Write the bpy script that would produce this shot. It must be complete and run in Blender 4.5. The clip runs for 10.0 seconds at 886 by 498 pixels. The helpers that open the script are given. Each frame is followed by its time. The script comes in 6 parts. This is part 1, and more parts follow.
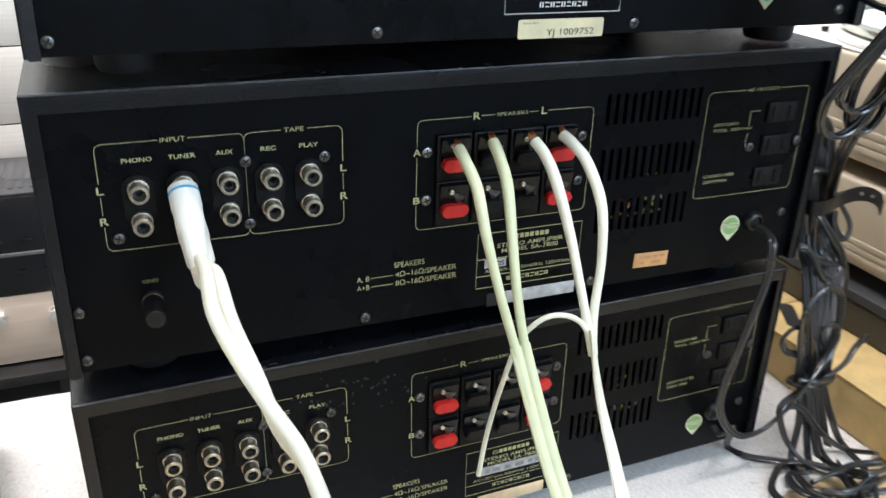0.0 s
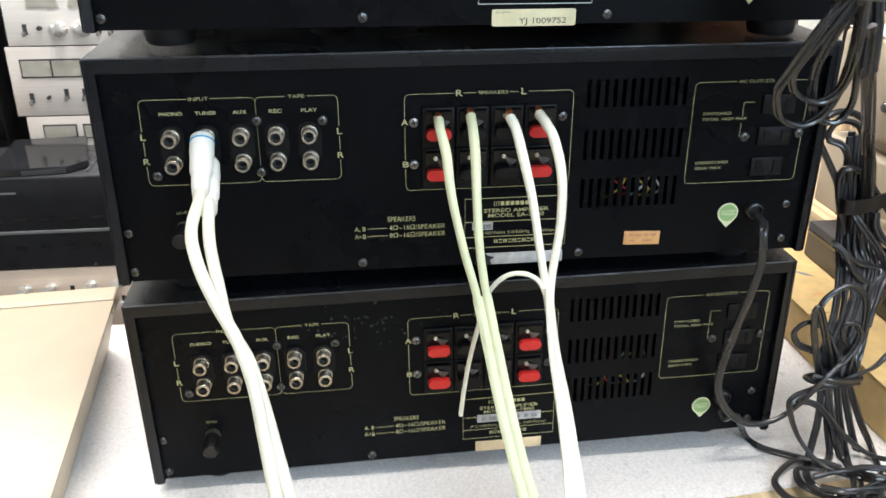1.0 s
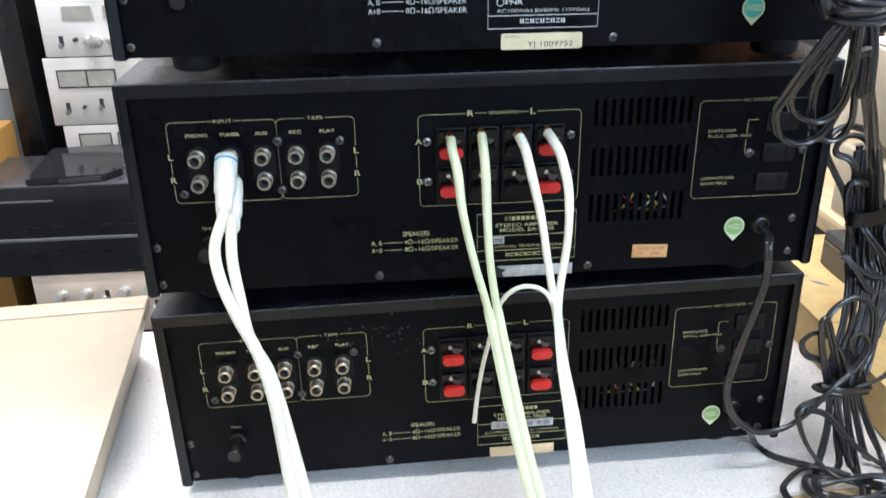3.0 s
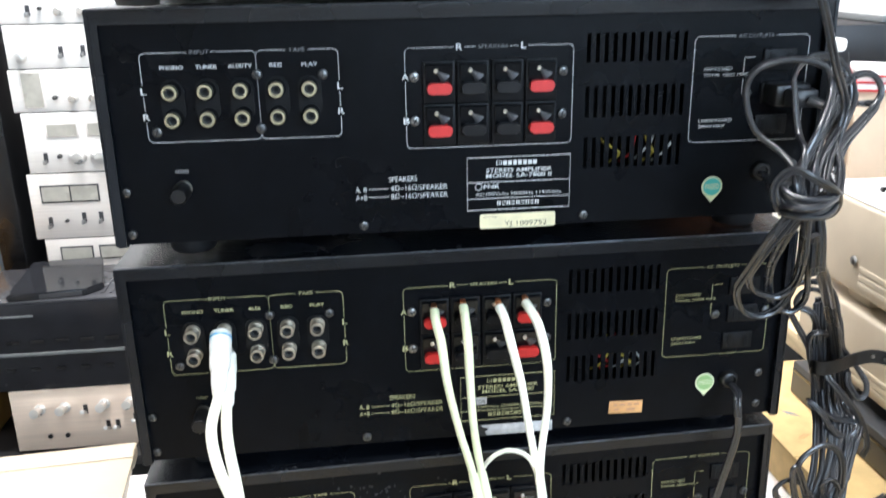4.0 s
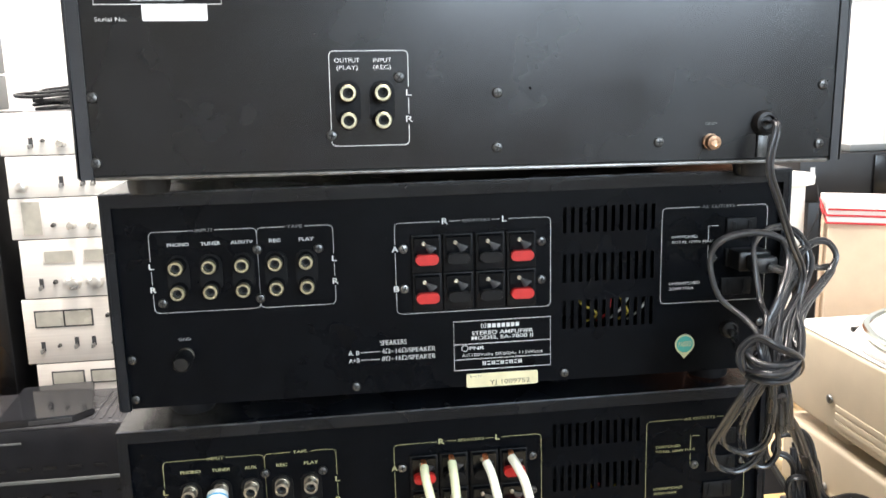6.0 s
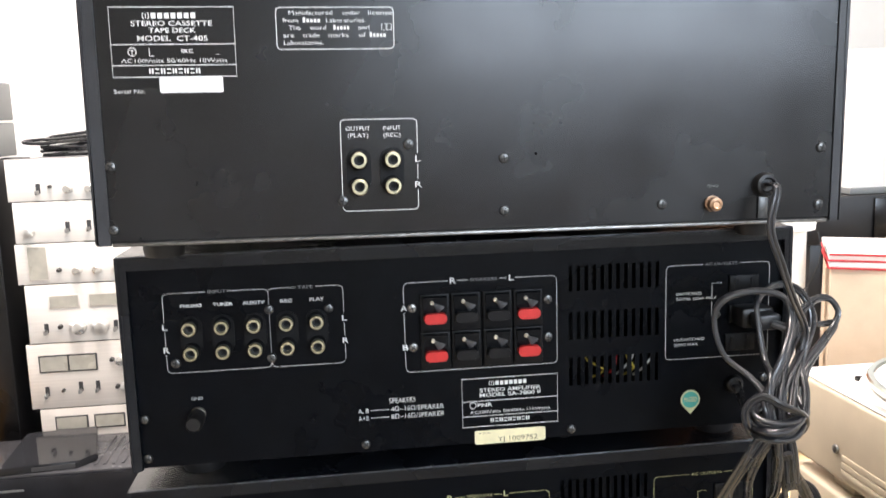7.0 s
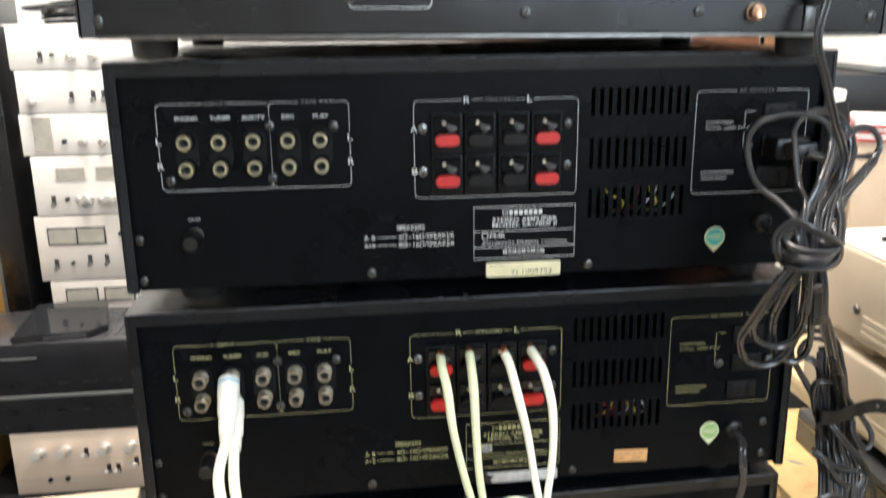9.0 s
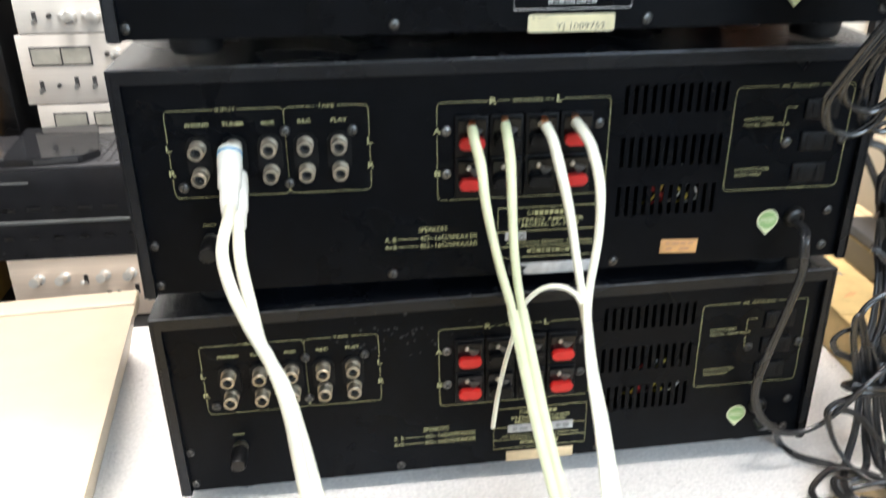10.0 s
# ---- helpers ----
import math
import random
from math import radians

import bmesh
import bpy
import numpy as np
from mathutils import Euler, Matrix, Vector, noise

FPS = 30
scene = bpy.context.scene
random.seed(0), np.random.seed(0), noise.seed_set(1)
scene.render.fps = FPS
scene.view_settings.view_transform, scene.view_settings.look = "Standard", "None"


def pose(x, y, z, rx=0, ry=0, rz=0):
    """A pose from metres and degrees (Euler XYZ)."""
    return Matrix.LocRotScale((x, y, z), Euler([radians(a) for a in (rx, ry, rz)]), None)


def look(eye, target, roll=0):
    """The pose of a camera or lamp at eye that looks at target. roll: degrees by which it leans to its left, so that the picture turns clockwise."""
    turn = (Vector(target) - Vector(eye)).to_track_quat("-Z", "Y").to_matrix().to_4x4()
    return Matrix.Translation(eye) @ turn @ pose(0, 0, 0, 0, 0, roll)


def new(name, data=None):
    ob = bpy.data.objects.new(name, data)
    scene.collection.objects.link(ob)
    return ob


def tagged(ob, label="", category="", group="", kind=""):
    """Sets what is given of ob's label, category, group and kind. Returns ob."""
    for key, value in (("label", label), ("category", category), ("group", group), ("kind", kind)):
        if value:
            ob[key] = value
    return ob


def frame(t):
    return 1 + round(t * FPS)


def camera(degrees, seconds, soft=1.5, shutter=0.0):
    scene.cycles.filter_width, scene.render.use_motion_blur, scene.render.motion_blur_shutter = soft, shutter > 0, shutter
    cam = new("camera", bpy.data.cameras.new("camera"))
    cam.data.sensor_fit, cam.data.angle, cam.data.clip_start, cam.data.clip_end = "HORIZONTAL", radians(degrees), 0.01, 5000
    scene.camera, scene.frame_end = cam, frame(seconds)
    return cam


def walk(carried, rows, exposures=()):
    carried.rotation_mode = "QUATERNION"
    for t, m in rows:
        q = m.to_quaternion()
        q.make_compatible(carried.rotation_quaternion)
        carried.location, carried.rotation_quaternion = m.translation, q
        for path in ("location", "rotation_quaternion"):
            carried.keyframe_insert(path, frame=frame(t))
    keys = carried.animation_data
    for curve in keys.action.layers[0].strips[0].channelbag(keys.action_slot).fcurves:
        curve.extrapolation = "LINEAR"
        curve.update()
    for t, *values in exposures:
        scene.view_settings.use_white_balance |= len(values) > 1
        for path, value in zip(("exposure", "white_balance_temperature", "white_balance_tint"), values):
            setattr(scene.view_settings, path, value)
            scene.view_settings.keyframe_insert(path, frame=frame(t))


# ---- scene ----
cam = camera(54.8, 10.0, shutter=0.5)
PATH = [
    (0, (-0.114, -0.368, 0.386), (0.59, 1.307, -0.451), 2.2),
    (0.2, (-0.085, -0.38, 0.38), (0.489, 1.347, -0.451), 1.8),
    (0.4, (-0.053, -0.413, 0.379), (0.374, 1.356, -0.449), 1.4),
    (0.5, (-0.043, -0.423, 0.38), (0.327, 1.364, -0.438), 1.0),
    (1, (-0.01, -0.467, 0.39), (0.213, 1.34, -0.439), 0.3),
    (1.5, (0.001, -0.492, 0.394), (0.169, 1.312, -0.453), 0.3),
    (2, (0.005, -0.494, 0.4), (0.147, 1.31, -0.451), -0.2),
    (2.2, (-0.003, -0.492, 0.4), (0.162, 1.31, -0.453), 0.1),
    (3.3, (-0.001, -0.483, 0.412), (0.153, 1.351, -0.37), -1.0),
    (3.5, (-0.003, -0.485, 0.432), (0.169, 1.364, -0.31), -1.3),
    (4, (-0.005, -0.491, 0.461), (0.209, 1.393, -0.174), -1.0),
    (4.5, (-0.005, -0.5, 0.476), (0.232, 1.406, -0.081), -0.9),
    (5, (-0.004, -0.507, 0.486), (0.238, 1.417, -0.007), -1.3),
    (5.5, (-0.004, -0.511, 0.495), (0.242, 1.425, 0.058), -1.3),
    (7, (-0.009, -0.52, 0.517), (0.238, 1.441, 0.21), -1.7),
    (7.5, (-0.011, -0.525, 0.525), (0.224, 1.443, 0.261), -2.0),
    (8, (-0.012, -0.524, 0.524), (0.22, 1.446, 0.264), -1.8),
    (8.5, (-0.012, -0.511, 0.494), (0.212, 1.442, 0.129), -1.3),
    (9, (-0.008, -0.497, 0.466), (0.204, 1.417, -0.072), -0.7),
    (9.5, (-0.006, -0.478, 0.428), (0.187, 1.383, -0.278), 0.0),
    (10, (-0.022, -0.446, 0.401), (0.181, 1.343, -0.471), -0.2),
]
EXPOSURES = [(0.0, -0.18, 6250, 12), (0.5, -0.05, 6300, 12), (1.0, -0.11, 6450, 12), (2.0, -0.27, 6350, 12), (3.5, 0.10, 5850, 12), (4.5, 0.53, 6350, 12), (5.0, 0.56, 6500, 13), (5.5, 0.38, 6700, 13), (7.0, 0.28, 6900, 18), (7.5, 0.10, 6950, 18), (8.0, -0.17, 7050, 17), (8.5, -0.38, 7100, 13), (9.0, 0.08, 6900, 13), (9.5, 0.40, 6600, 12), (10.0, 0.10, 6550, 12)]
walk(cam, [(t, look(eye, target, roll)) for t, eye, target, roll in PATH], EXPOSURES)

# ---------------------------------------------------------------- light
world = bpy.data.worlds.new("world")
scene.world = world
world.use_nodes = True
wn = world.node_tree
sky = wn.nodes.new("ShaderNodeTexSky")
sky.sky_type, sky.sun_disc, sky.sun_elevation, sky.sun_rotation = "NISHITA", False, radians(40), radians(200)
wn.links.new(sky.outputs[0], wn.nodes["Background"].inputs[0])
wn.nodes["Background"].inputs[1].default_value = 0.1


def area_lamp(name, m, sx, sy, watts, colour):
    data = bpy.data.lights.new(name, "AREA")
    data.shape, data.size, data.size_y, data.energy, data.color = "RECTANGLE", sx, sy, watts, colour
    ob = new(name, data)
    ob.matrix_world = m
    return ob


# ceiling fluorescents, and daylight through the window opening in the south wall
LAMP_WHITE = (1.0, 0.96, 0.915)
area_lamp("ceiling_lamp_light", look((-0.3, 1.15, 1.83), (-0.3, 1.15, 0)), 1.2, 0.16, 72, LAMP_WHITE)
area_lamp("ceiling_lamp_light", look((0.3, -0.35, 1.83), (0.3, -0.35, 0)), 1.2, 0.16, 27, LAMP_WHITE)
area_lamp("window_daylight", look((1.05, -2.56, 1.19), (1.05, 0, 1.19)), 1.6, 0.94, 66, (0.66, 0.84, 1.0))

# ---------------------------------------------------------------- materials


def material(name, colour, rough=0.5, metal=0.0, vary=0.15, scale=40, bump=0.0, bump_scale=400, stain=0.0, stain_scale=6, per_piece=0.0, coat=0.0, stretch=(1, 1, 1), spec=0.5):
    m = bpy.data.materials.new(name)
    m.use_nodes = True
    nt = m.node_tree
    b = nt.nodes["Principled BSDF"]
    co = nt.nodes.new("ShaderNodeTexCoord")
    mp = nt.nodes.new("ShaderNodeMapping")
    mp.inputs["Scale"].default_value = stretch
    nt.links.new(co.outputs["Object"], mp.inputs[0])

    def ntex(s, detail=4):
        n = nt.nodes.new("ShaderNodeTexNoise")
        n.inputs["Scale"].default_value, n.inputs["Detail"].default_value = s, detail
        nt.links.new(mp.outputs[0], n.inputs["Vector"])
        return n

    fine = ntex(scale)
    ramp = nt.nodes.new("ShaderNodeMapRange")
    ramp.inputs[1].default_value, ramp.inputs[2].default_value = 0.3, 0.7
    ramp.inputs[3].default_value, ramp.inputs[4].default_value = 1 - vary, 1 + vary
    nt.links.new(fine.outputs[0], ramp.inputs[0])
    value = ramp.outputs[0]
    if stain:
        big = ntex(stain_scale, 6)
        r2 = nt.nodes.new("ShaderNodeMapRange")
        r2.inputs[1].default_value, r2.inputs[2].default_value = 0.35, 0.7
        r2.inputs[3].default_value, r2.inputs[4].default_value = 1 + stain * 0.4, 1 - stain
        nt.links.new(big.outputs[0], r2.inputs[0])
        mu = nt.nodes.new("ShaderNodeMath")
        mu.operation = "MULTIPLY"
        nt.links.new(value, mu.inputs[0]), nt.links.new(r2.outputs[0], mu.inputs[1])
        value = mu.outputs[0]
    if per_piece:
        oi = nt.nodes.new("ShaderNodeObjectInfo")
        r3 = nt.nodes.new("ShaderNodeMapRange")
        r3.inputs[3].default_value, r3.inputs[4].default_value = 1 - per_piece, 1 + per_piece
        nt.links.new(oi.outputs["Random"], r3.inputs[0])
        mu = nt.nodes.new("ShaderNodeMath")
        mu.operation = "MULTIPLY"
        nt.links.new(value, mu.inputs[0]), nt.links.new(r3.outputs[0], mu.inputs[1])
        value = mu.outputs[0]
    mix = nt.nodes.new("ShaderNodeMix")
    mix.data_type, mix.blend_type = "RGBA", "MULTIPLY"
    mix.inputs[0].default_value = 1
    mix.inputs[6].default_value = (*colour, 1)
    nt.links.new(value, mix.inputs[7])
    nt.links.new(mix.outputs[2], b.inputs["Base Color"])
    rr = nt.nodes.new("ShaderNodeMapRange")
    rr.inputs[1].default_value, rr.inputs[2].default_value = 0.3, 0.7
    rr.inputs[3].default_value, rr.inputs[4].default_value = max(rough - 0.08, 0.02), min(rough + 0.08, 1)
    wear = ntex(scale * 0.25, 5)
    nt.links.new(wear.outputs[0], rr.inputs[0])
    nt.links.new(rr.outputs[0], b.inputs["Roughness"])
    b.inputs["Metallic"].default_value = metal
    b.inputs["Specular IOR Level"].default_value = spec
    b.inputs["Coat Weight"].default_value = coat
    if bump:
        bt = ntex(bump_scale, 3)
        bn = nt.nodes.new("ShaderNodeBump")
        bn.inputs["Strength"].default_value, bn.inputs["Distance"].default_value = bump, 0.001
        nt.links.new(bt.outputs[0], bn.inputs["Height"])
        nt.links.new(bn.outputs[0], b.inputs["Normal"])
    return m


def specks(m, colour, density=0.72, scale=160):
    """Dust and scratches: small light flecks of their own shape over the base colour."""
    nt = m.node_tree
    b = nt.nodes["Principled BSDF"]
    link = b.inputs["Base Color"].links[0].from_socket
    co = nt.nodes.new("ShaderNodeTexCoord")
    n = nt.nodes.new("ShaderNodeTexNoise")
    n.inputs["Scale"].default_value, n.inputs["Detail"].default_value = scale, 2
    n2 = nt.nodes.new("ShaderNodeTexNoise")
    n2.inputs["Scale"].default_value, n2.inputs["Detail"].default_value = 9, 3
    nt.links.new(co.outputs["Object"], n.inputs["Vector"]), nt.links.new(co.outputs["Object"], n2.inputs["Vector"])
    r = nt.nodes.new("ShaderNodeMapRange")
    r.inputs[1].default_value, r.inputs[2].default_value = density, density + 0.06
    nt.links.new(n.outputs[0], r.inputs[0])
    r2 = nt.nodes.new("ShaderNodeMapRange")
    r2.inputs[1].default_value, r2.inputs[2].default_value, r2.inputs[4].default_value = 0.5, 0.7, 0.8
    nt.links.new(n2.outputs[0], r2.inputs[0])
    mu = nt.nodes.new("ShaderNodeMath")
    mu.operation = "MULTIPLY"
    nt.links.new(r.outputs[0], mu.inputs[0]), nt.links.new(r2.outputs[0], mu.inputs[1])
    mix = nt.nodes.new("ShaderNodeMix")
    mix.data_type = "RGBA"
    nt.links.new(mu.outputs[0], mix.inputs[0]), nt.links.new(link, mix.inputs[6])
    mix.inputs[7].default_value = (*colour, 1)
    nt.links.new(mix.outputs[2], b.inputs["Base Color"])
    return m


M = {
    "panel": specks(material("black_panel_paint", (0.0019, 0.0025, 0.0038), 0.30, vary=0.25, scale=60, bump=0.15, bump_scale=1500, stain=0.15, spec=0.10), (0.05, 0.05, 0.05), 0.74),
    "cover": specks(material("black_cover_paint", (0.0038, 0.0048, 0.0072), 0.27, vary=0.25, scale=50, bump=0.25, bump_scale=1200, stain=0.3, spec=0.38), (0.09, 0.09, 0.09), 0.68, 220),
    "deckpanel": specks(material("deck_panel_paint", (0.0040, 0.0043, 0.0054), 0.25, vary=0.2, scale=60, bump=0.04, bump_scale=1500, stain=0.45, stain_scale=9, spec=0.46), (0.08, 0.08, 0.09), 0.74, 120),
    "deckcover": material("deck_cover_paint", (0.016, 0.0165, 0.019), 0.34, vary=0.2, scale=50, bump=0.2, bump_scale=1200),
    # worn cover edges, with the light they catch put into the grey
    "wornglint": material("worn_highlight_edge", (0.075, 0.082, 0.095), 0.35, 0.4, vary=0.6, scale=90, stain=0.7, stain_scale=22),
    "dustspot": material("grey_dust", (0.016, 0.017, 0.018), 0.8, vary=0.4, scale=200),
    "inside": material("dark_chassis", (0.01, 0.01, 0.01), 0.7),
    "black": material("black_plastic", (0.005, 0.005, 0.0055), 0.3, vary=0.2, bump=0.1),
    "gloss": material("black_gloss_plastic", (0.005, 0.005, 0.0055), 0.15, vary=0.1),
    "rubber": material("black_rubber", (0.006, 0.006, 0.0065), 0.5, vary=0.2),
    "cord": material("black_cord_vinyl", (0.017, 0.0175, 0.020), 0.28, vary=0.2, bump=0.1, bump_scale=200, spec=0.8),
    "red": material("red_plastic", (0.56, 0.022, 0.018), 0.38, vary=0.12, scale=120),
    "lever": material("black_lever", (0.0045, 0.0045, 0.0050), 0.3, spec=0.3),
    "steel": material("steel_screw", (0.42, 0.42, 0.41), 0.32, 1.0, vary=0.2, scale=300),
    "chrome": material("polished_rim_metal", (0.52, 0.55, 0.50), 0.14, 1.0, vary=0.08, scale=100),
    "dullsteel": material("dull_steel_screw", (0.24, 0.235, 0.225), 0.36, 1.0, vary=0.25, scale=300),
    "darksteel": material("dark_screw", (0.12, 0.12, 0.118), 0.38, 1.0, vary=0.25, scale=300),
    "nickel": material("nickel_jack", (0.56, 0.52, 0.36), 0.30, 1.0, vary=0.2, scale=250),
    "agednickel": material("aged_nickel_jack", (0.46, 0.42, 0.35), 0.36, 1.0, vary=0.3, scale=250),
    # metal for the cone that stands for the terminal hoods' highlight
    "blade": material("hood_glint_metal", (0.10, 0.10, 0.105), 0.32, 0.85, vary=0.3, scale=300),
    "brass": material("pinkish_brass", (0.62, 0.40, 0.27), 0.3, 1.0, vary=0.15, scale=300),
    "matte": material("matte_black_plastic", (0.0035, 0.0035, 0.004), 0.5, vary=0.2, bump=0.1, spec=0.2),
    "hood": material("dark_hood_plastic", (0.004, 0.0044, 0.0054), 0.24, vary=0.2, bump=0.1, spec=0.30),
    "tan": material("tan_paper_label", (0.72, 0.56, 0.34), 0.55, vary=0.12, scale=90, stain=0.35, stain_scale=30),
    "insul": material("grey_jack_insulator", (0.018, 0.018, 0.018), 0.6),
    "copper": material("copper_wire", (0.75, 0.30, 0.13), 0.35, 1.0, vary=0.2, scale=300),
    "inkolive": material("olive_gold_ink", (0.46, 0.44, 0.22), 0.5, vary=0.15, scale=500),
    "inkwhite": material("white_ink", (0.72, 0.72, 0.70), 0.5, vary=0.12, scale=500),
    "inkdim": material("worn_grey_ink", (0.22, 0.22, 0.22), 0.5, vary=0.3, scale=500),
    "inkblack": material("black_ink", (0.03, 0.03, 0.03), 0.5),
    "cream": material("cream_label", (0.80, 0.72, 0.46), 0.5, vary=0.08, scale=120, stain=0.12, stain_scale=40),
    "whitelabel": material("white_label", (0.80, 0.80, 0.80), 0.45, vary=0.05, scale=120),
    "peel": material("peeled_paper", (0.46, 0.46, 0.46), 0.7, vary=0.25, scale=160, stain=0.3, stain_scale=60),
    "orange": material("orange_price_sticker", (0.62, 0.33, 0.13), 0.6, vary=0.15, scale=150),
    "green": material("green_sticker", (0.26, 0.42, 0.17), 0.4, vary=0.1),
    "teal": material("teal_sticker", (0.07, 0.46, 0.42), 0.4, vary=0.1),
    "palegreen": material("pale_sticker_paper", (0.62, 0.66, 0.42), 0.45, vary=0.08),
    "wire": material("ivory_cable_vinyl", (0.87, 0.86, 0.72), 0.38, vary=0.05, scale=60, bump=0.08, bump_scale=120),
    "greenwire": material("greenish_ivory_vinyl", (0.68, 0.71, 0.47), 0.38, vary=0.05, scale=60, bump=0.08, bump_scale=120),
    "plugw": material("white_plug_plastic", (0.82, 0.82, 0.76), 0.35, vary=0.05),
    "blue": material("blue_band", (0.03, 0.36, 0.66), 0.4),
    "foam": material("white_foam_sheet", (0.92, 0.885, 0.855), 0.34, vary=0.10, scale=420, bump=1.0, bump_scale=520, stain=0.08, stain_scale=5),
    "wood": material("pale_wood", (0.66, 0.51, 0.30), 0.45, vary=0.34, scale=24, bump=0.15, bump_scale=80, stain=0.25, stain_scale=8, per_piece=0.08, stretch=(6, 0.25, 4)),
    "case": material("cream_case_paint", (0.55, 0.46, 0.325), 0.42, vary=0.04, scale=40, bump=0.1, bump_scale=700, stain=0.05, stain_scale=4),
    "beige": material("beige_plastic", (0.60, 0.51, 0.375), 0.42, vary=0.05, scale=30, bump=0.12, bump_scale=600, stain=0.08, stain_scale=5),
    "kraft": material("kraft_cardboard", (0.64, 0.45, 0.19), 0.7, vary=0.12, scale=60, bump=0.2, bump_scale=300, stain=0.15, stain_scale=7),
    "carton": material("tan_carton", (0.58, 0.46, 0.34), 0.8, vary=0.05, scale=40, bump=0.15, bump_scale=300),
    "redcloth": material("red_edge_cloth", (0.55, 0.03, 0.04), 0.55, vary=0.1),
    "page": material("white_board", (0.80, 0.79, 0.77), 0.6, vary=0.04),
    "alu": material("brushed_aluminium", (0.80, 0.76, 0.71), 0.40, 0.3, vary=0.06, scale=30, bump=0.08, bump_scale=300, stretch=(0.1, 6, 6)),
    "champagne": material("champagne_aluminium", (0.84, 0.71, 0.59), 0.38, 0.3, vary=0.06, scale=30, stretch=(0.1, 6, 6)),
    "satin": material("satin_silver_knob", (0.78, 0.77, 0.74), 0.30, 0.9, vary=0.08, scale=60),
    "alu2": material("pale_aluminium", (0.82, 0.80, 0.76), 0.45, 0.1, vary=0.05, scale=30, stretch=(0.1, 6, 6)),
    "meter": material("meter_window", (0.40, 0.39, 0.34), 0.3, vary=0.1),
    "darkgrey": material("dark_grey_case", (0.045, 0.047, 0.05), 0.4, vary=0.15, scale=20),
    # receiver top: its grey sheen is mixed into the base colour
    "sheen": material("grey_sheen_paint", (0.060, 0.061, 0.067), 0.26, vary=0.15, scale=20, stain=0.2, stain_scale=4),
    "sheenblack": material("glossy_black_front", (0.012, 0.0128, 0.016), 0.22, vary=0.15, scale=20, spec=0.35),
    "blackwood": material("black_vinyl_case", (0.012, 0.012, 0.013), 0.45, vary=0.2, scale=30, bump=0.1),
    "lid": material("smoked_lid", (0.02, 0.021, 0.024), 0.06, vary=0.05),
    "grey": material("grey_case", (0.16, 0.17, 0.17), 0.5, vary=0.08, scale=20),
    "amber": material("amber_wood", (0.48, 0.26, 0.07), 0.45, vary=0.15, scale=12, stretch=(1, 1, 0.2)),
    "wallpaint": material("white_wall_paint", (0.84, 0.83, 0.80), 0.8, vary=0.03, scale=8, bump=0.15, bump_scale=150, stain=0.05, stain_scale=1.5),
    "floor": material("grey_floor_tile", (0.13, 0.13, 0.13), 0.5, vary=0.1, scale=10, stain=0.1, stain_scale=2),
    "door": material("red_brown_door_wood", (0.36, 0.16, 0.085), 0.4, vary=0.12, scale=8, stretch=(5, 5, 0.3), stain=0.1, stain_scale=3),
    "doorframe": material("light_brown_frame_wood", (0.46, 0.24, 0.13), 0.4, vary=0.1, scale=8, stretch=(5, 5, 0.3)),
    "yellowwire": material("yellow_wire", (0.65, 0.50, 0.08), 0.45),
    "redwire": material("red_wire", (0.50, 0.03, 0.03), 0.45),
    "whitewire": material("white_wire", (0.6, 0.6, 0.55), 0.45),
    "fan": material("fan_wire_plastic", (0.60, 0.62, 0.55), 0.4),
    "diffuser": material("lamp_diffuser", (0.9, 0.9, 0.88), 0.4),
}
_e = M["diffuser"].node_tree.nodes["Principled BSDF"]
_e.inputs["Emission Color"].default_value, _e.inputs["Emission Strength"].default_value = (1, 0.97, 0.92, 1), 4

# ---------------------------------------------------------------- mesh helpers


def thing(name, m, label, category, group="", kind=""):
    ob = new(name)
    ob.empty_display_size = 0.02
    ob.matrix_world = m
    return tagged(ob, label, category, group, kind)


def mesh_of(name, bm, mat, smooth=True):
    bmesh.ops.recalc_face_normals(bm, faces=bm.faces)
    me = bpy.data.meshes.new(name)
    bm.to_mesh(me)
    bm.free()
    me.materials.append(mat)
    if smooth:
        me.polygons.foreach_set("use_smooth", [True] * len(me.polygons))
        me.set_sharp_from_angle(angle=radians(35))
    return me


def part(name, bm, mat, parent, label="", at=None):
    ob = new(name, mesh_of(name, bm, mat) if isinstance(bm, bmesh.types.BMesh) else bm)
    ob.parent = parent
    if at is not None:
        ob.matrix_local = at
    if label:
        ob["label"] = label
    return ob


def solid(name, bm, mat, label, category, kind="", group=""):
    return tagged(new(name, mesh_of(name, bm, mat)), label, category, group, kind)


def box(x0, x1, y0, y1, z0, z1, bevel=0.0, seg=2, bm=None):
    own = bmesh.new()
    bmesh.ops.create_cube(own, size=1)
    for v in own.verts:
        v.co = ((x0 + x1) / 2 + v.co.x * (x1 - x0), (y0 + y1) / 2 + v.co.y * (y1 - y0), (z0 + z1) / 2 + v.co.z * (z1 - z0))
    if bevel:
        bmesh.ops.bevel(own, geom=own.edges[:], offset=bevel, segments=seg, affect="EDGES", profile=0.5)
    return join(bm, own)


def join(bm, own):
    if bm is None:
        return own
    tmp = bpy.data.meshes.new("tmp")
    own.to_mesh(tmp)
    own.free()
    bm.from_mesh(tmp)
    bpy.data.meshes.remove(tmp)
    return bm


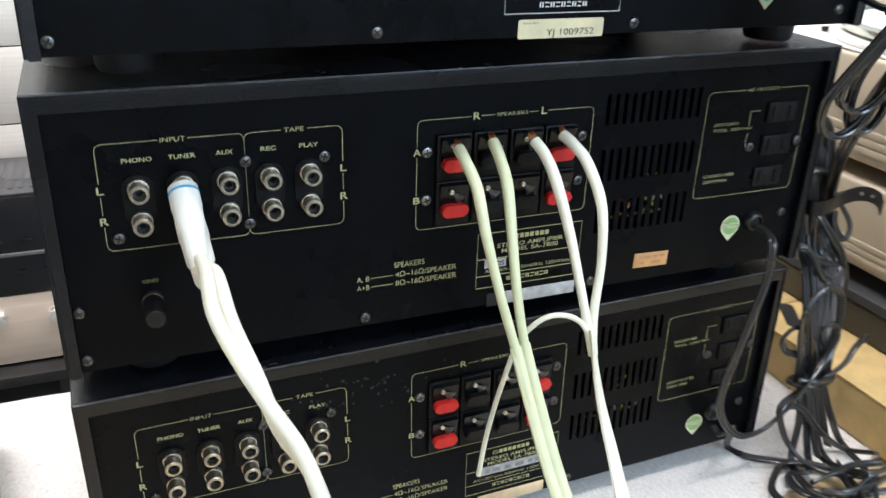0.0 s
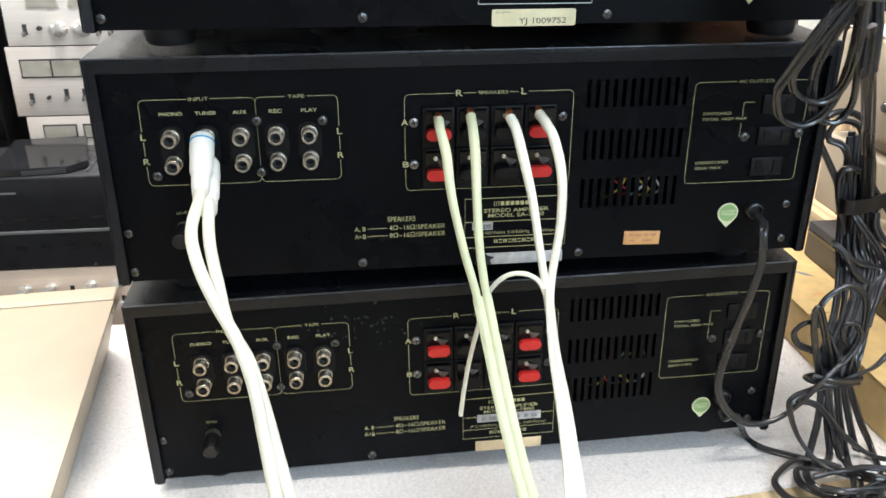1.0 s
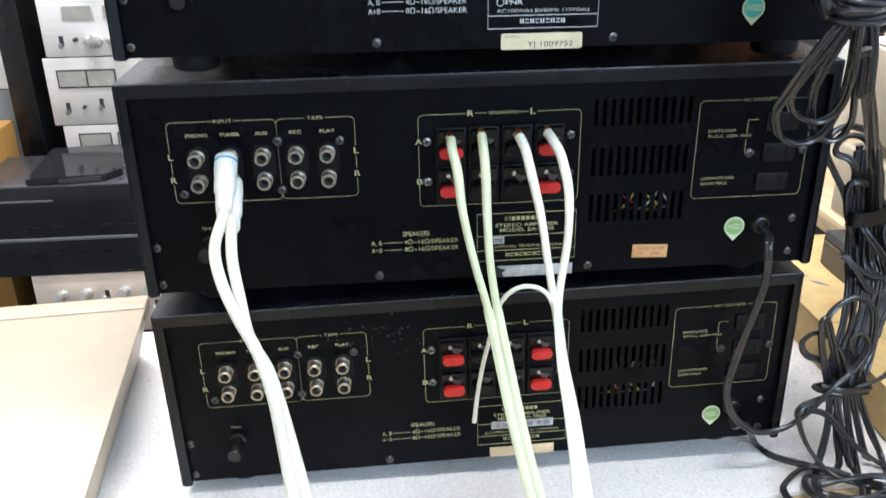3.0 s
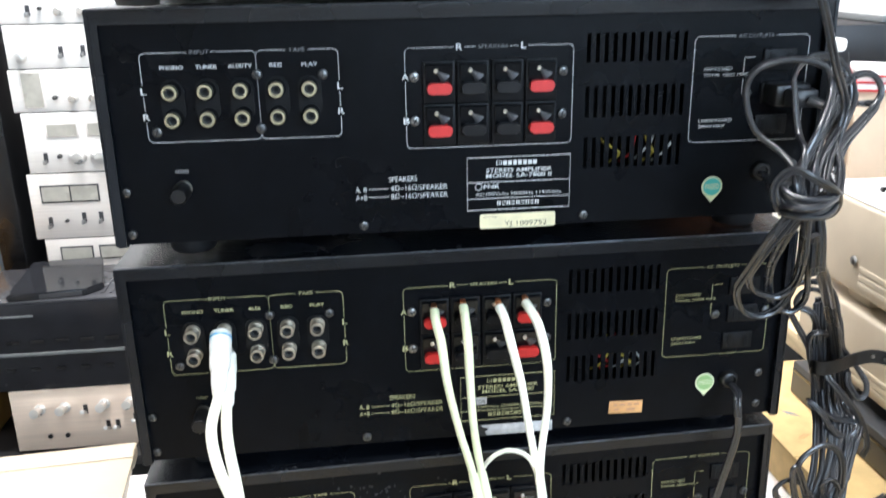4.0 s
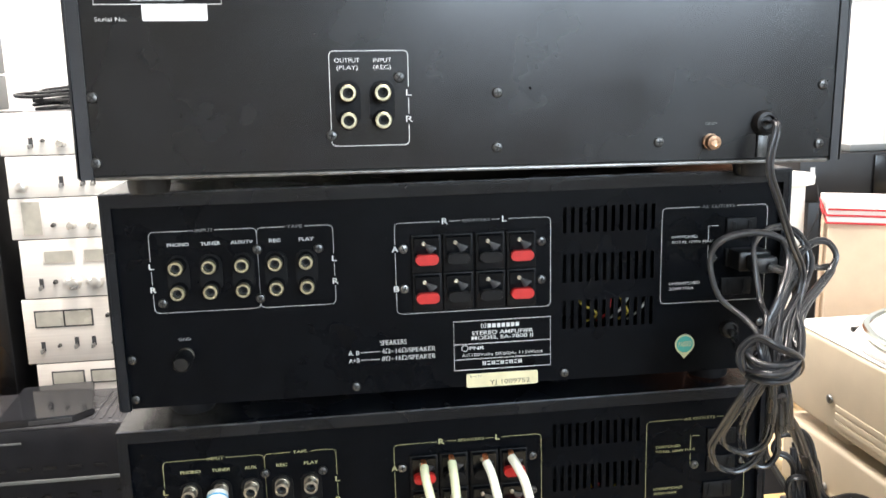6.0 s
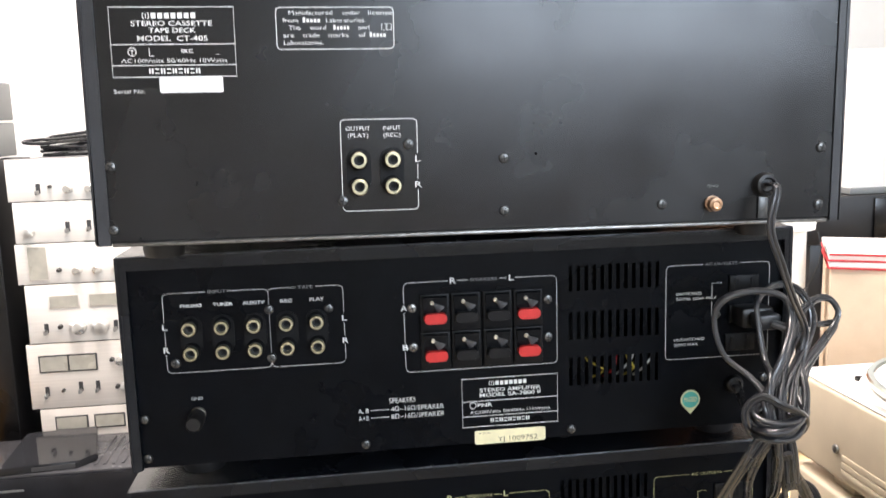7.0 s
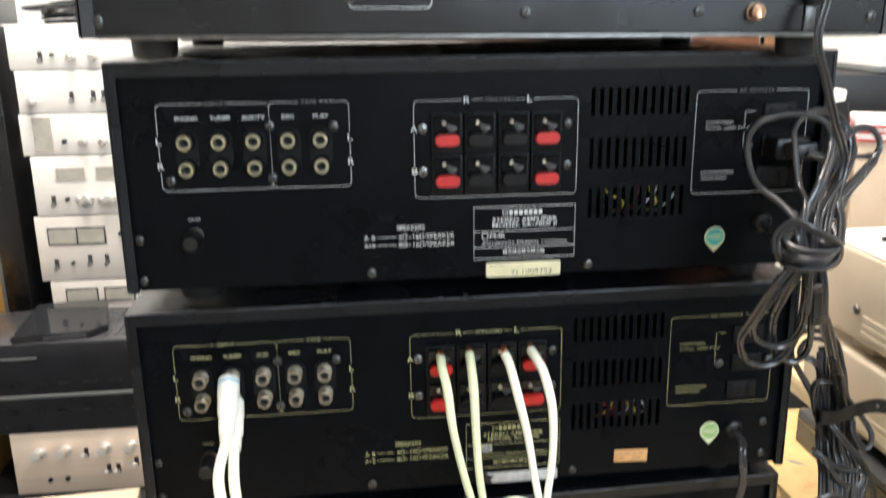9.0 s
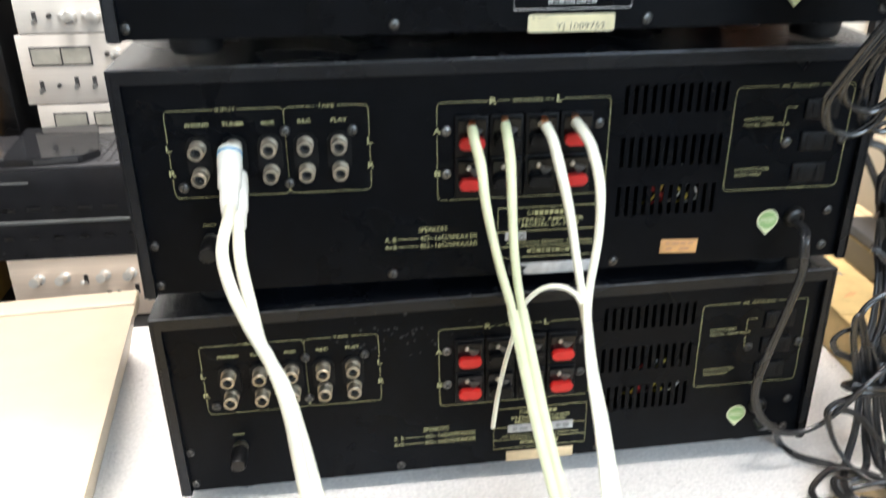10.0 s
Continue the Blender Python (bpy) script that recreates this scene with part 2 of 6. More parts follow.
def turned(profile, m=None, seg=20, bm=None):
    """A lathe: (radius, along) points turned round the local -y axis (towards the viewer)."""
    own = bmesh.new()
    rings = []
    for r, a in profile:
        rings.append([own.verts.new((r * math.cos(k * math.tau / seg), -a, r * math.sin(k * math.tau / seg))) for k in range(seg)] if r > 1e-6 else [own.verts.new((0, -a, 0))])
    for p, q in zip(rings, rings[1:]):
        for k in range(seg):
            j = (k + 1) % seg
            if len(p) == 1 and len(q) > 1:
                own.faces.new((p[0], q[j], q[k]))
            elif len(q) == 1 and len(p) > 1:
                own.faces.new((p[k], p[j], q[0]))
            elif len(p) > 1:
                own.faces.new((p[k], p[j], q[j], q[k]))
    if m is not None:
        bmesh.ops.transform(own, matrix=m, verts=own.verts)
    return join(bm, own)


def prism(points, y0, y1, bm=None, bevel=0.0):
    """An outline in x, z pushed from y0 to y1."""
    own = bmesh.new()
    a = [own.verts.new((x, y0, z)) for x, z in points]
    b = [own.verts.new((x, y1, z)) for x, z in points]
    n = len(points)
    own.faces.new(a)
    own.faces.new(b[::-1])
    for k in range(n):
        own.faces.new((a[k], b[k], b[(k + 1) % n], a[(k + 1) % n]))
    if bevel:
        bmesh.ops.bevel(own, geom=own.edges[:], offset=bevel, segments=2, affect="EDGES")
    return join(bm, own)


def rounded(x0, x1, z0, z1, r, n=5):
    out = []
    for cx, cz, a0 in ((x1 - r, z1 - r, 0), (x0 + r, z1 - r, 90), (x0 + r, z0 + r, 180), (x1 - r, z0 + r, 270)):
        out += [(cx + r * math.cos(radians(a0 + 90 * k / n)), cz + r * math.sin(radians(a0 + 90 * k / n))) for k in range(n + 1)]
    return out


INK = 0.00025  # ink stands this far proud of its panel


def ribbon(points, width, closed=False, bm=None, y=-INK):
    """A printed line along points in x, z."""
    own = bmesh.new()
    n = len(points)
    rim = []
    for k in range(n):
        p, q = Vector(points[k - 1] if k or closed else points[k]), Vector(points[(k + 1) % n] if k < n - 1 or closed else points[k])
        d = (q - p).normalized()
        s = Vector((-d.y, d.x)) * width / 2
        c = Vector(points[k])
        rim.append((own.verts.new((c.x + s.x, y, c.y + s.y)), own.verts.new((c.x - s.x, y, c.y - s.y))))
    for k in range(n if closed else n - 1):
        a, b = rim[k], rim[(k + 1) % n]
        own.faces.new((a[0], a[1], b[1], b[0]))
    return join(bm, own)


def bars(bm, rects, y=-INK):
    for x0, x1, z0, z1 in rects:
        own = bmesh.new()
        own.faces.new([own.verts.new(p) for p in ((x0, y, z0), (x1, y, z0), (x1, y, z1), (x0, y, z1))])
        join(bm, own)
    return bm


def written(text, x, z, height, width=None, align="CENTER", y=-INK, weight=0.0):
    """Lettering as a mesh in x, z; height of a capital, and the width that the line is set to."""
    cu = bpy.data.curves.new("text", "FONT")
    cu.body, cu.align_x, cu.size, cu.offset, cu.resolution_u = text, align, height / 0.73, weight - 0.00002, 3
    ob = new("text", cu)
    me = bpy.data.meshes.new_from_object(ob.evaluated_get(bpy.context.evaluated_depsgraph_get()))
    bpy.data.objects.remove(ob)
    bpy.data.curves.remove(cu)
    bm = bmesh.new()
    bm.from_mesh(me)
    bpy.data.meshes.remove(me)
    xs = [v.co.x for v in bm.verts]
    k = width / (max(xs) - min(xs)) if width else 1
    for v in bm.verts:
        v.co = (x + v.co.x * k, y, z + v.co.y)
    return bm


def tube(points, r, flat=1.0, seg=10, step=5, closed=False, twist=None, bm=None, grow=1.0, thin=1.0):
    """A cable swept along a smooth line through points; flat > 1 widens it sideways (a twin flex)."""
    pts = [Vector(p) for p in points]
    n = len(pts)
    line = []
    for k in range(n - (0 if closed else 1)):
        p0 = pts[k - 1] if k or closed else pts[k] * 2 - pts[k + 1]
        p1, p2 = pts[k], pts[(k + 1) % n]
        p3 = pts[(k + 2) % n] if k + 2 < n or closed else p2 * 2 - p1
        for s in range(step):
            t = s / step
            line.append(0.5 * ((2 * p1) + (p2 - p0) * t + (2 * p0 - 5 * p1 + 4 * p2 - p3) * t * t + (3 * p1 - p0 - 3 * p2 + p3) * t ** 3))
    if not closed:
        line.append(pts[-1])
    own = bmesh.new()
    rings, side = [], None
    m = len(line)
    for k, c in enumerate(line):
        d = (line[(k + 1) % m] - line[k - 1]) if closed or 0 < k < m - 1 else (line[1] - line[0] if k == 0 else line[-1] - line[-2])
        d.normalize()
        if side is None:
            side = Vector((1, 0, 0)) - d * d.x
            if side.length < 0.1:
                side = Vector((0, 1, 0)) - d * d.y
        side = (side - d * side.dot(d)).normalized()
        up = d.cross(side)
        tw = twist[0] + (twist[1] - twist[0]) * min(k / m / 0.6, 1) if isinstance(twist, tuple) else twist * k / m if twist else 0
        u, w = side * math.cos(tw) + up * math.sin(tw), up * math.cos(tw) - side * math.sin(tw)
        ring = []
        q = min(max((k / m - 0.3) / 0.3, 0), 1)
        rk = r * (1 + (grow - 1) * q * q * (3 - 2 * q))
        if flat > 1:  # twin flex: two round cores side by side, with a groove between
            half, cut = seg // 2, math.pi - math.acos(flat - 1)
            for s_ in (1, -1):
                for j in range(half):
                    a = -cut + 2 * cut * j / (half - 1)
                    x_, y_ = (flat - 1) + math.cos(a), math.sin(a)
                    if s_ < 0:
                        x_, y_ = -x_, -y_
                    ring.append(own.verts.new(c + (u * x_ + w * y_ * thin) * rk * 0.985 ** (j in (0, half - 1))))
        else:
            for j in range(seg):
                a = j * math.tau / seg
                ring.append(own.verts.new(c + (u * math.cos(a) + w * math.sin(a)) * rk))
        rings.append(ring)
    for k in range(len(rings) - (0 if closed else 1)):
        a, b = rings[k], rings[(k + 1) % len(rings)]
        for j in range(seg):
            own.faces.new((a[j], a[(j + 1) % seg], b[(j + 1) % seg], b[j]))
    if not closed:
        own.faces.new(rings[0][::-1])
        own.faces.new(rings[-1])
    return join(bm, own)


def plate_with_holes(x0, x1, z0, z1, thick, holes):
    """A sheet at y = 0 .. thick with rectangular holes (x0, x1, z0, z1) cut right through it."""
    xs = sorted({round(v, 5) for v in [x0, x1] + [h[0] for h in holes] + [h[1] for h in holes]})
    zs = sorted({round(v, 5) for v in [z0, z1] + [h[2] for h in holes] + [h[3] for h in holes]})
    bm = bmesh.new()
    grid = {}

    def vert(i, j, y):
        if (i, j, y) not in grid:
            grid[i, j, y] = bm.verts.new((xs[i], y, zs[j]))
        return grid[i, j, y]

    def full(i, j):
        if not (0 <= i < len(xs) - 1 and 0 <= j < len(zs) - 1):
            return False
        cx, cz = (xs[i] + xs[i + 1]) / 2, (zs[j] + zs[j + 1]) / 2
        return not any(h[0] < cx < h[1] and h[2] < cz < h[3] for h in holes)

    for i in range(len(xs) - 1):
        for j in range(len(zs) - 1):
            if full(i, j):
                bm.faces.new([vert(a, b, 0) for a, b in ((i, j), (i + 1, j), (i + 1, j + 1), (i, j + 1))])
                for (p, q), nb in ((((i, j), (i, j + 1)), (i - 1, j)), (((i + 1, j), (i + 1, j + 1)), (i + 1, j)), (((i, j), (i + 1, j)), (i, j - 1)), (((i, j + 1), (i + 1, j + 1)), (i, j + 1))):
                    if not full(*nb):
                        bm.faces.new([vert(*p, 0), vert(*q, 0), vert(*q, thick), vert(*p, thick)])
    return bm


def strip(points, width, thick, bm=None):
    """A flat band standing on edge along a smooth line through points."""
    core = tube(points, 1.0, 1.0, 4, 6)
    n = len(core.verts) // 4
    core.verts.ensure_lookup_table()
    line = [sum((core.verts[4 * k + j].co for j in range(4)), Vector()) / 4 for k in range(n)]
    core.free()
    own = bmesh.new()
    rings = []
    for k, p in enumerate(line):
        d = line[min(k + 1, n - 1)] - line[max(k - 1, 0)]
        s = Vector((-d.y, d.x, 0)).normalized() * thick / 2
        u = Vector((0, 0, width / 2))
        rings.append([own.verts.new(p + a) for a in (s + u, s - u, -s - u, -s + u)])
    for a, b in zip(rings, rings[1:]):
        for j in range(4):
            own.faces.new((a[j], a[(j + 1) % 4], b[(j + 1) % 4], b[j]))
    own.faces.new(rings[0][::-1])
    own.faces.new(rings[-1])
    return join(bm, own)

# ---------------------------------------------------------------- the room
FLOOR = -0.74


def wall(name, x0, x1, y0, y1, z0, z1, label):
    return solid(name, box(x0, x1, y0, y1, z0, z1), M["wallpaint"], label, "wall", "structure")


solid("floor", box(-2.4, 3.2, -2.6, 2.16, FLOOR - 0.1, FLOOR), M["floor"], "grey tiled shop floor under the benches", "floor", "structure")
solid("ceiling", box(-2.4, 3.2, -2.6, 2.16, 1.9, 2.0), M["wallpaint"], "plain white painted ceiling", "ceiling", "structure")
wall("wall_east", 3.2, 3.3, -2.6, 2.16, FLOOR, 1.9, "plain white painted side wall")
wall("wall_west", -2.5, -2.4, -2.6, 2.16, FLOOR, 1.9, "plain white painted side wall")
ws = box(-2.4, 0.25, -2.7, -2.6, FLOOR, 1.9)
box(1.85, 3.2, -2.7, -2.6, FLOOR, 1.9, bm=ws)
box(0.25, 1.85, -2.7, -2.6, FLOOR, 0.72, bm=ws)
box(0.25, 1.85, -2.7, -2.6, 1.66, 1.9, bm=ws)
solid("wall_south", ws, M["wallpaint"], "white painted wall with a window opening", "wall", "structure")
DX0, DX1, DTOP = 0.42, 1.32, 1.33
wn_ = box(-2.4, DX0, 2.16, 2.28, FLOOR, 1.9)
box(DX1, 3.2, 2.16, 2.28, FLOOR, 1.9, bm=wn_)
box(DX0, DX1, 2.16, 2.28, DTOP, 1.9, bm=wn_)
solid("wall_north", wn_, M["wallpaint"], "white painted back wall with a wooden door", "wall", "structure")

door = thing("door_1", pose(0, 0, 0), "closed red-brown wooden door in the white back wall", "door", kind="structure")
part("door_leaf", box(DX0, DX1, 2.19, 2.23, FLOOR + 0.005, DTOP, 0.002), M["door"], door)
for x in (DX0 - 0.055, DX1):
    part("door_frame", box(x, x + 0.055, 2.135, 2.19, FLOOR + 0.001, DTOP, 0.004), M["doorframe"], door)
part("door_frame", box(DX0 - 0.055, DX1 + 0.055, 2.135, 2.19, DTOP, DTOP + 0.055, 0.004), M["doorframe"], door)
for x in (-0.3, 0.3):
    lamp = thing("ceiling_lamp", pose(x, 1.15 if x < 0 else -0.35, 1.9), "white fluorescent tube lamp on the ceiling", "ceiling lamp", "ceiling lamps")
    part("housing", box(-0.62, 0.62, -0.1, 0.1, -0.035, 0, 0.004), M["page"], lamp)
    part("diffuser", box(-0.6, 0.6, -0.08, 0.08, -0.055, -0.0355, 0.006), M["diffuser"], lamp)

# ---------------------------------------------------------------- bench, foam sheet
TABLE = 0.0068
bench = thing("workbench", pose(0, 0, 0), "pale wooden workbench under the stacked amplifiers", "table")
for k in range(10):
    part("plank", box(-1.0 + 0.26 * k, -1.0 + 0.26 * k + 0.2595, -0.30, 0.2395, -0.028, TABLE - 0.0045, 0.0012), M["wood"], bench)
for x in (-0.95, 1.55):
    for y in (-0.25, 0.19):
        part("leg", box(x - 0.03, x + 0.03, y - 0.03, y + 0.03, FLOOR, -0.0285, 0.003), M["wood"], bench)
foam = thing("foam_sheet", pose(0, 0, 0, 0, 0, 5), "thin white foam sheet lying on the workbench", "sheet")
own = bmesh.new()
bmesh.ops.create_grid(own, x_segments=90, y_segments=24, size=0.5)
for v_ in own.verts:
    x = -0.14 + v_.co.x * 1.46
    y = min(0.0965 + v_.co.y * 0.317, 0.237 - x * 0.0872)
    edge = 0.0012 * noise.noise((x * 9, y * 9, 1.7))
    v_.co = (x, y + (edge if abs(v_.co.y) > 0.49 else 0), TABLE + 0.0004 * noise.noise((x * 60, y * 60, 0)))
r_ = bmesh.ops.extrude_face_region(own, geom=own.faces[:])
for v_ in r_["geom"]:
    if isinstance(v_, bmesh.types.BMVert):
        v_.co.z = TABLE - 0.004
part("sheet", own, M["foam"], foam)

# ---------------------------------------------------------------- amplifiers
W, DEEP, FOOT, TALL = 0.421, 0.31, 0.0122, 0.1445
RCA_X = (-0.1701, -0.1513, -0.1324, -0.1132, -0.0951)
COLS = (-0.0225, -0.003, 0.017, 0.0365)
ROWS_Z = (0.0965, 0.0725)
VENTS = [(0.0645 + 0.0052 * k, z0, z1) for z0, z1 in ((0.1085, 0.1250), (0.0770, 0.0950), (0.0465, 0.0650)) for k in range(12)]


def screw_mesh(name, r, mat):
    bm = turned([(r, 0), (r, 0.0005), (r * 0.85, 0.0013), (r * 0.45, 0.0017), (0, 0.0018)], seg=14)
    cross = box(-r * 0.6, r * 0.6, -0.00195, -0.0010, -r * 0.12, r * 0.12)
    box(-r * 0.12, r * 0.12, -0.00195, -0.0010, -r * 0.6, r * 0.6, bm=cross)
    return mesh_of(name, bm, mat), mesh_of("cross_slot", cross, M["inside"])


SCREW, SLOT = screw_mesh("screw", 0.0029, M["darksteel"])
BRIGHT_SCREW, BRIGHT_SLOT = screw_mesh("screw", 0.0029, M["dullsteel"])


def add_screw(parent, x, z, bright=False):
    s = part("screw", BRIGHT_SCREW if bright else SCREW, None, parent, "", pose(x, 0, z, 0, random.uniform(0, 90), 0))
    part("cross_slot", BRIGHT_SLOT if bright else SLOT, None, s)


def jack_meshes(metal):
    shell = turned([(0.0046, 0), (0.0046, 0.0025), (0.0041, 0.0026), (0.0041, 0.0080), (0.0043, 0.0083), (0.0043, 0.0090), (0.0039, 0.0095), (0.0028, 0.0095), (0.0027, 0.004)], seg=22)
    core = turned([(0.0030, 0.0062), (0.0016, 0.0064), (0.0013, 0.0058), (0.0012, 0.0030), (0, 0.0030)], seg=14)
    return mesh_of("jack_shell", shell, metal), mesh_of("jack_core", core, M["insul"])


JACKS = {"new": jack_meshes(M["nickel"]), "old": jack_meshes(M["agednickel"])}
_base = prism(rounded(-0.0066, 0.0066, -0.0150, 0.0085, 0.0060), -0.0012, 0.0)
JACK_BASE = mesh_of("jack_plate", _base, M["matte"])
BOSS = mesh_of("jack_boss", turned([(0.0051, 0), (0.0051, 0.0045), (0.0047, 0.0052), (0, 0.0052)], seg=22), M["matte"])


def jack(parent, x, z, kind):
    shell, core = JACKS[kind]
    j = part("jack", shell, None, parent, "", pose(x, -0.001, z))
    part("jack_core", core, None, j)
    if kind == "new":
        part("jack_boss", BOSS, None, j)


_cell = box(-0.0092, 0.0092, -0.0022, -0.0001, -0.0118, 0.0118, 0.0006)
CELL = mesh_of("terminal_cell", _cell, M["matte"])
_well = prism([(-0.0072, -0.0015), (0.0072, -0.0015), (0.0072, 0.0095), (-0.0072, 0.0095)], -0.0026, -0.0018)
WELL = mesh_of("terminal_well", _well, M["inside"])
_ramp = bmesh.new()
_v = [_ramp.verts.new(p) for p in ((-0.0076, -0.0050, 0.0102), (0.0076, -0.0050, 0.0102), (0.0076, -0.0023, -0.001), (-0.0076, -0.0023, -0.001), (-0.0076, -0.0021, 0.0110), (0.0076, -0.0021, 0.0110))]
for f_ in ((0, 1, 2, 3), (0, 4, 5, 1), (0, 3, 4), (1, 5, 2)):
    _ramp.faces.new([_v[k] for k in f_])
RAMP = mesh_of("lever_hood", _ramp, M["hood"])
_hole = turned([(0.0013, 0), (0.0013, 0.0020), (0.0009, 0.0022), (0, 0.0016)], pose(-0.0020, -0.0036, 0.0070), 12)
HOLE = mesh_of("wire_hole", _hole, M["agednickel"])
# solid cone in place of the bright highlight inside the black hood
_wedge = bmesh.new()
_tip = [_wedge.verts.new((-0.0012 + 0.0006 * math.cos(k * math.tau / 10) * 0.8, -0.0052, 0.0066 + 0.0006 * math.sin(k * math.tau / 10))) for k in range(10)]
_end = [_wedge.verts.new((0.0040 + 0.0034 * math.cos(k * math.tau / 10) * 0.75, -0.0032 - 0.0012 * math.sin(k * math.tau / 10), 0.0020 + 0.0030 * math.cos(k * math.tau / 10) * 0.75)) for k in range(10)]
for k in range(10):
    _wedge.faces.new((_tip[k], _tip[(k + 1) % 10], _end[(k + 1) % 10], _end[k]))
_wedge.faces.new(_tip)
_wedge.faces.new(_end[::-1])
WEDGE = mesh_of("contact_blade", _wedge, M["blade"])
_lev = prism(rounded(-0.0071, 0.0071, -0.0032, 0.0032, 0.0026), -0.0066, -0.0022, bevel=0.0006)
LEVER = {True: mesh_of("push_lever", _lev.copy(), M["red"]), False: mesh_of("push_lever", _lev, M["lever"])}


def terminal(parent, x, z, red):
    c = part("terminal_cell", CELL, None, parent, "", pose(x, 0, z + 0.0035))
    part("lever_hood", RAMP, None, c)
    part("wire_hole", HOLE, None, c)
    part("contact_blade", WEDGE, None, c)
    part("push_lever", LEVER[red], None, c, "red plastic push lever" if red else "black plastic push lever", pose(0, 0, -0.0030))


_out = box(-0.0100, 0.0100, -0.0016, -0.0001, -0.0058, 0.0058, 0.0005)
OUTLET = mesh_of("outlet_plate", _out, M["matte"])
_os = bmesh.new()
for _x in (-0.0055, 0.0055):
    box(_x - 0.0011, _x + 0.0011, -0.0021, -0.0014, -0.0038, 0.0038, bm=_os)
OSLOT = mesh_of("outlet_contact", _os, M["matte"])
_or = bmesh.new()
for _x in (-0.0055, 0.0055):
    ribbon(rounded(_x - 0.0017, _x + 0.0017, -0.0044, 0.0044, 0.0004, 1), 0.0004, True, bm=_or, y=-0.00185)
OFRAME = mesh_of("outlet_rim", _or, M["lever"])

_gnd = turned([(0.0048, 0), (0.0048, 0.002), (0.0034, 0.0022), (0.0034, 0.004)], seg=18)
GND_BASE = mesh_of("post_nut", _gnd, M["agednickel"])
_k = turned([(0.0030, 0.0038), (0.0050, 0.0042), (0.0053, 0.0060), (0.0050, 0.0180), (0.0040, 0.0192), (0, 0.0194)], seg=24)
for v_ in _k.verts:
    if 0.005 < -v_.co.y < 0.0185 and round(math.degrees(math.atan2(v_.co.z, v_.co.x)) / 15) % 2:
        v_.co.x *= 0.93
        v_.co.z *= 0.93
GND_KNOB = mesh_of("post_knob", _k, M["black"])

_drop = [(0.0066 * math.cos(radians(a)), 0.0066 * math.sin(radians(a))) for a in range(-40, 221, 13)] + [(0, -0.0098)]
DROP = mesh_of("sticker_paper", prism(_drop, -0.0004, -0.0001), M["palegreen"])
_disc = prism([(0.0055 * math.cos(radians(a)), 0.0055 * math.sin(radians(a))) for a in range(0, 360, 15)], -0.0006, -0.00042)
DISC = {"green": mesh_of("sticker_disc", _disc.copy(), M["green"]), "teal": mesh_of("sticker_disc", _disc, M["teal"])}
PASSED = mesh_of("sticker_word", written("PASSED", 0, -0.0013, 0.0034, 0.0088, y=-0.0008, weight=0.0001), M["palegreen"])


def ohm_lines():
    bm = written("SPEAKERS", -0.0445, 0.0432, 0.0033, 0.0165)
    join(bm, written("A, B", -0.0725, 0.0378, 0.0031, 0.0066, "LEFT"))
    join(bm, written("4\u03a9~16\u03a9/SPEAKER", -0.0520, 0.0378, 0.0031, 0.0336, "LEFT"))
    join(bm, written("A+B", -0.0725, 0.0329, 0.0031, 0.0066, "LEFT"))
    join(bm, written("8\u03a9~16\u03a9/SPEAKER", -0.0520, 0.0329, 0.0031, 0.0336, "LEFT"))
    bars(bm, [(-0.0650, -0.0530, 0.0391, 0.0394), (-0.0650, -0.0530, 0.0342, 0.0345)])
    return bm


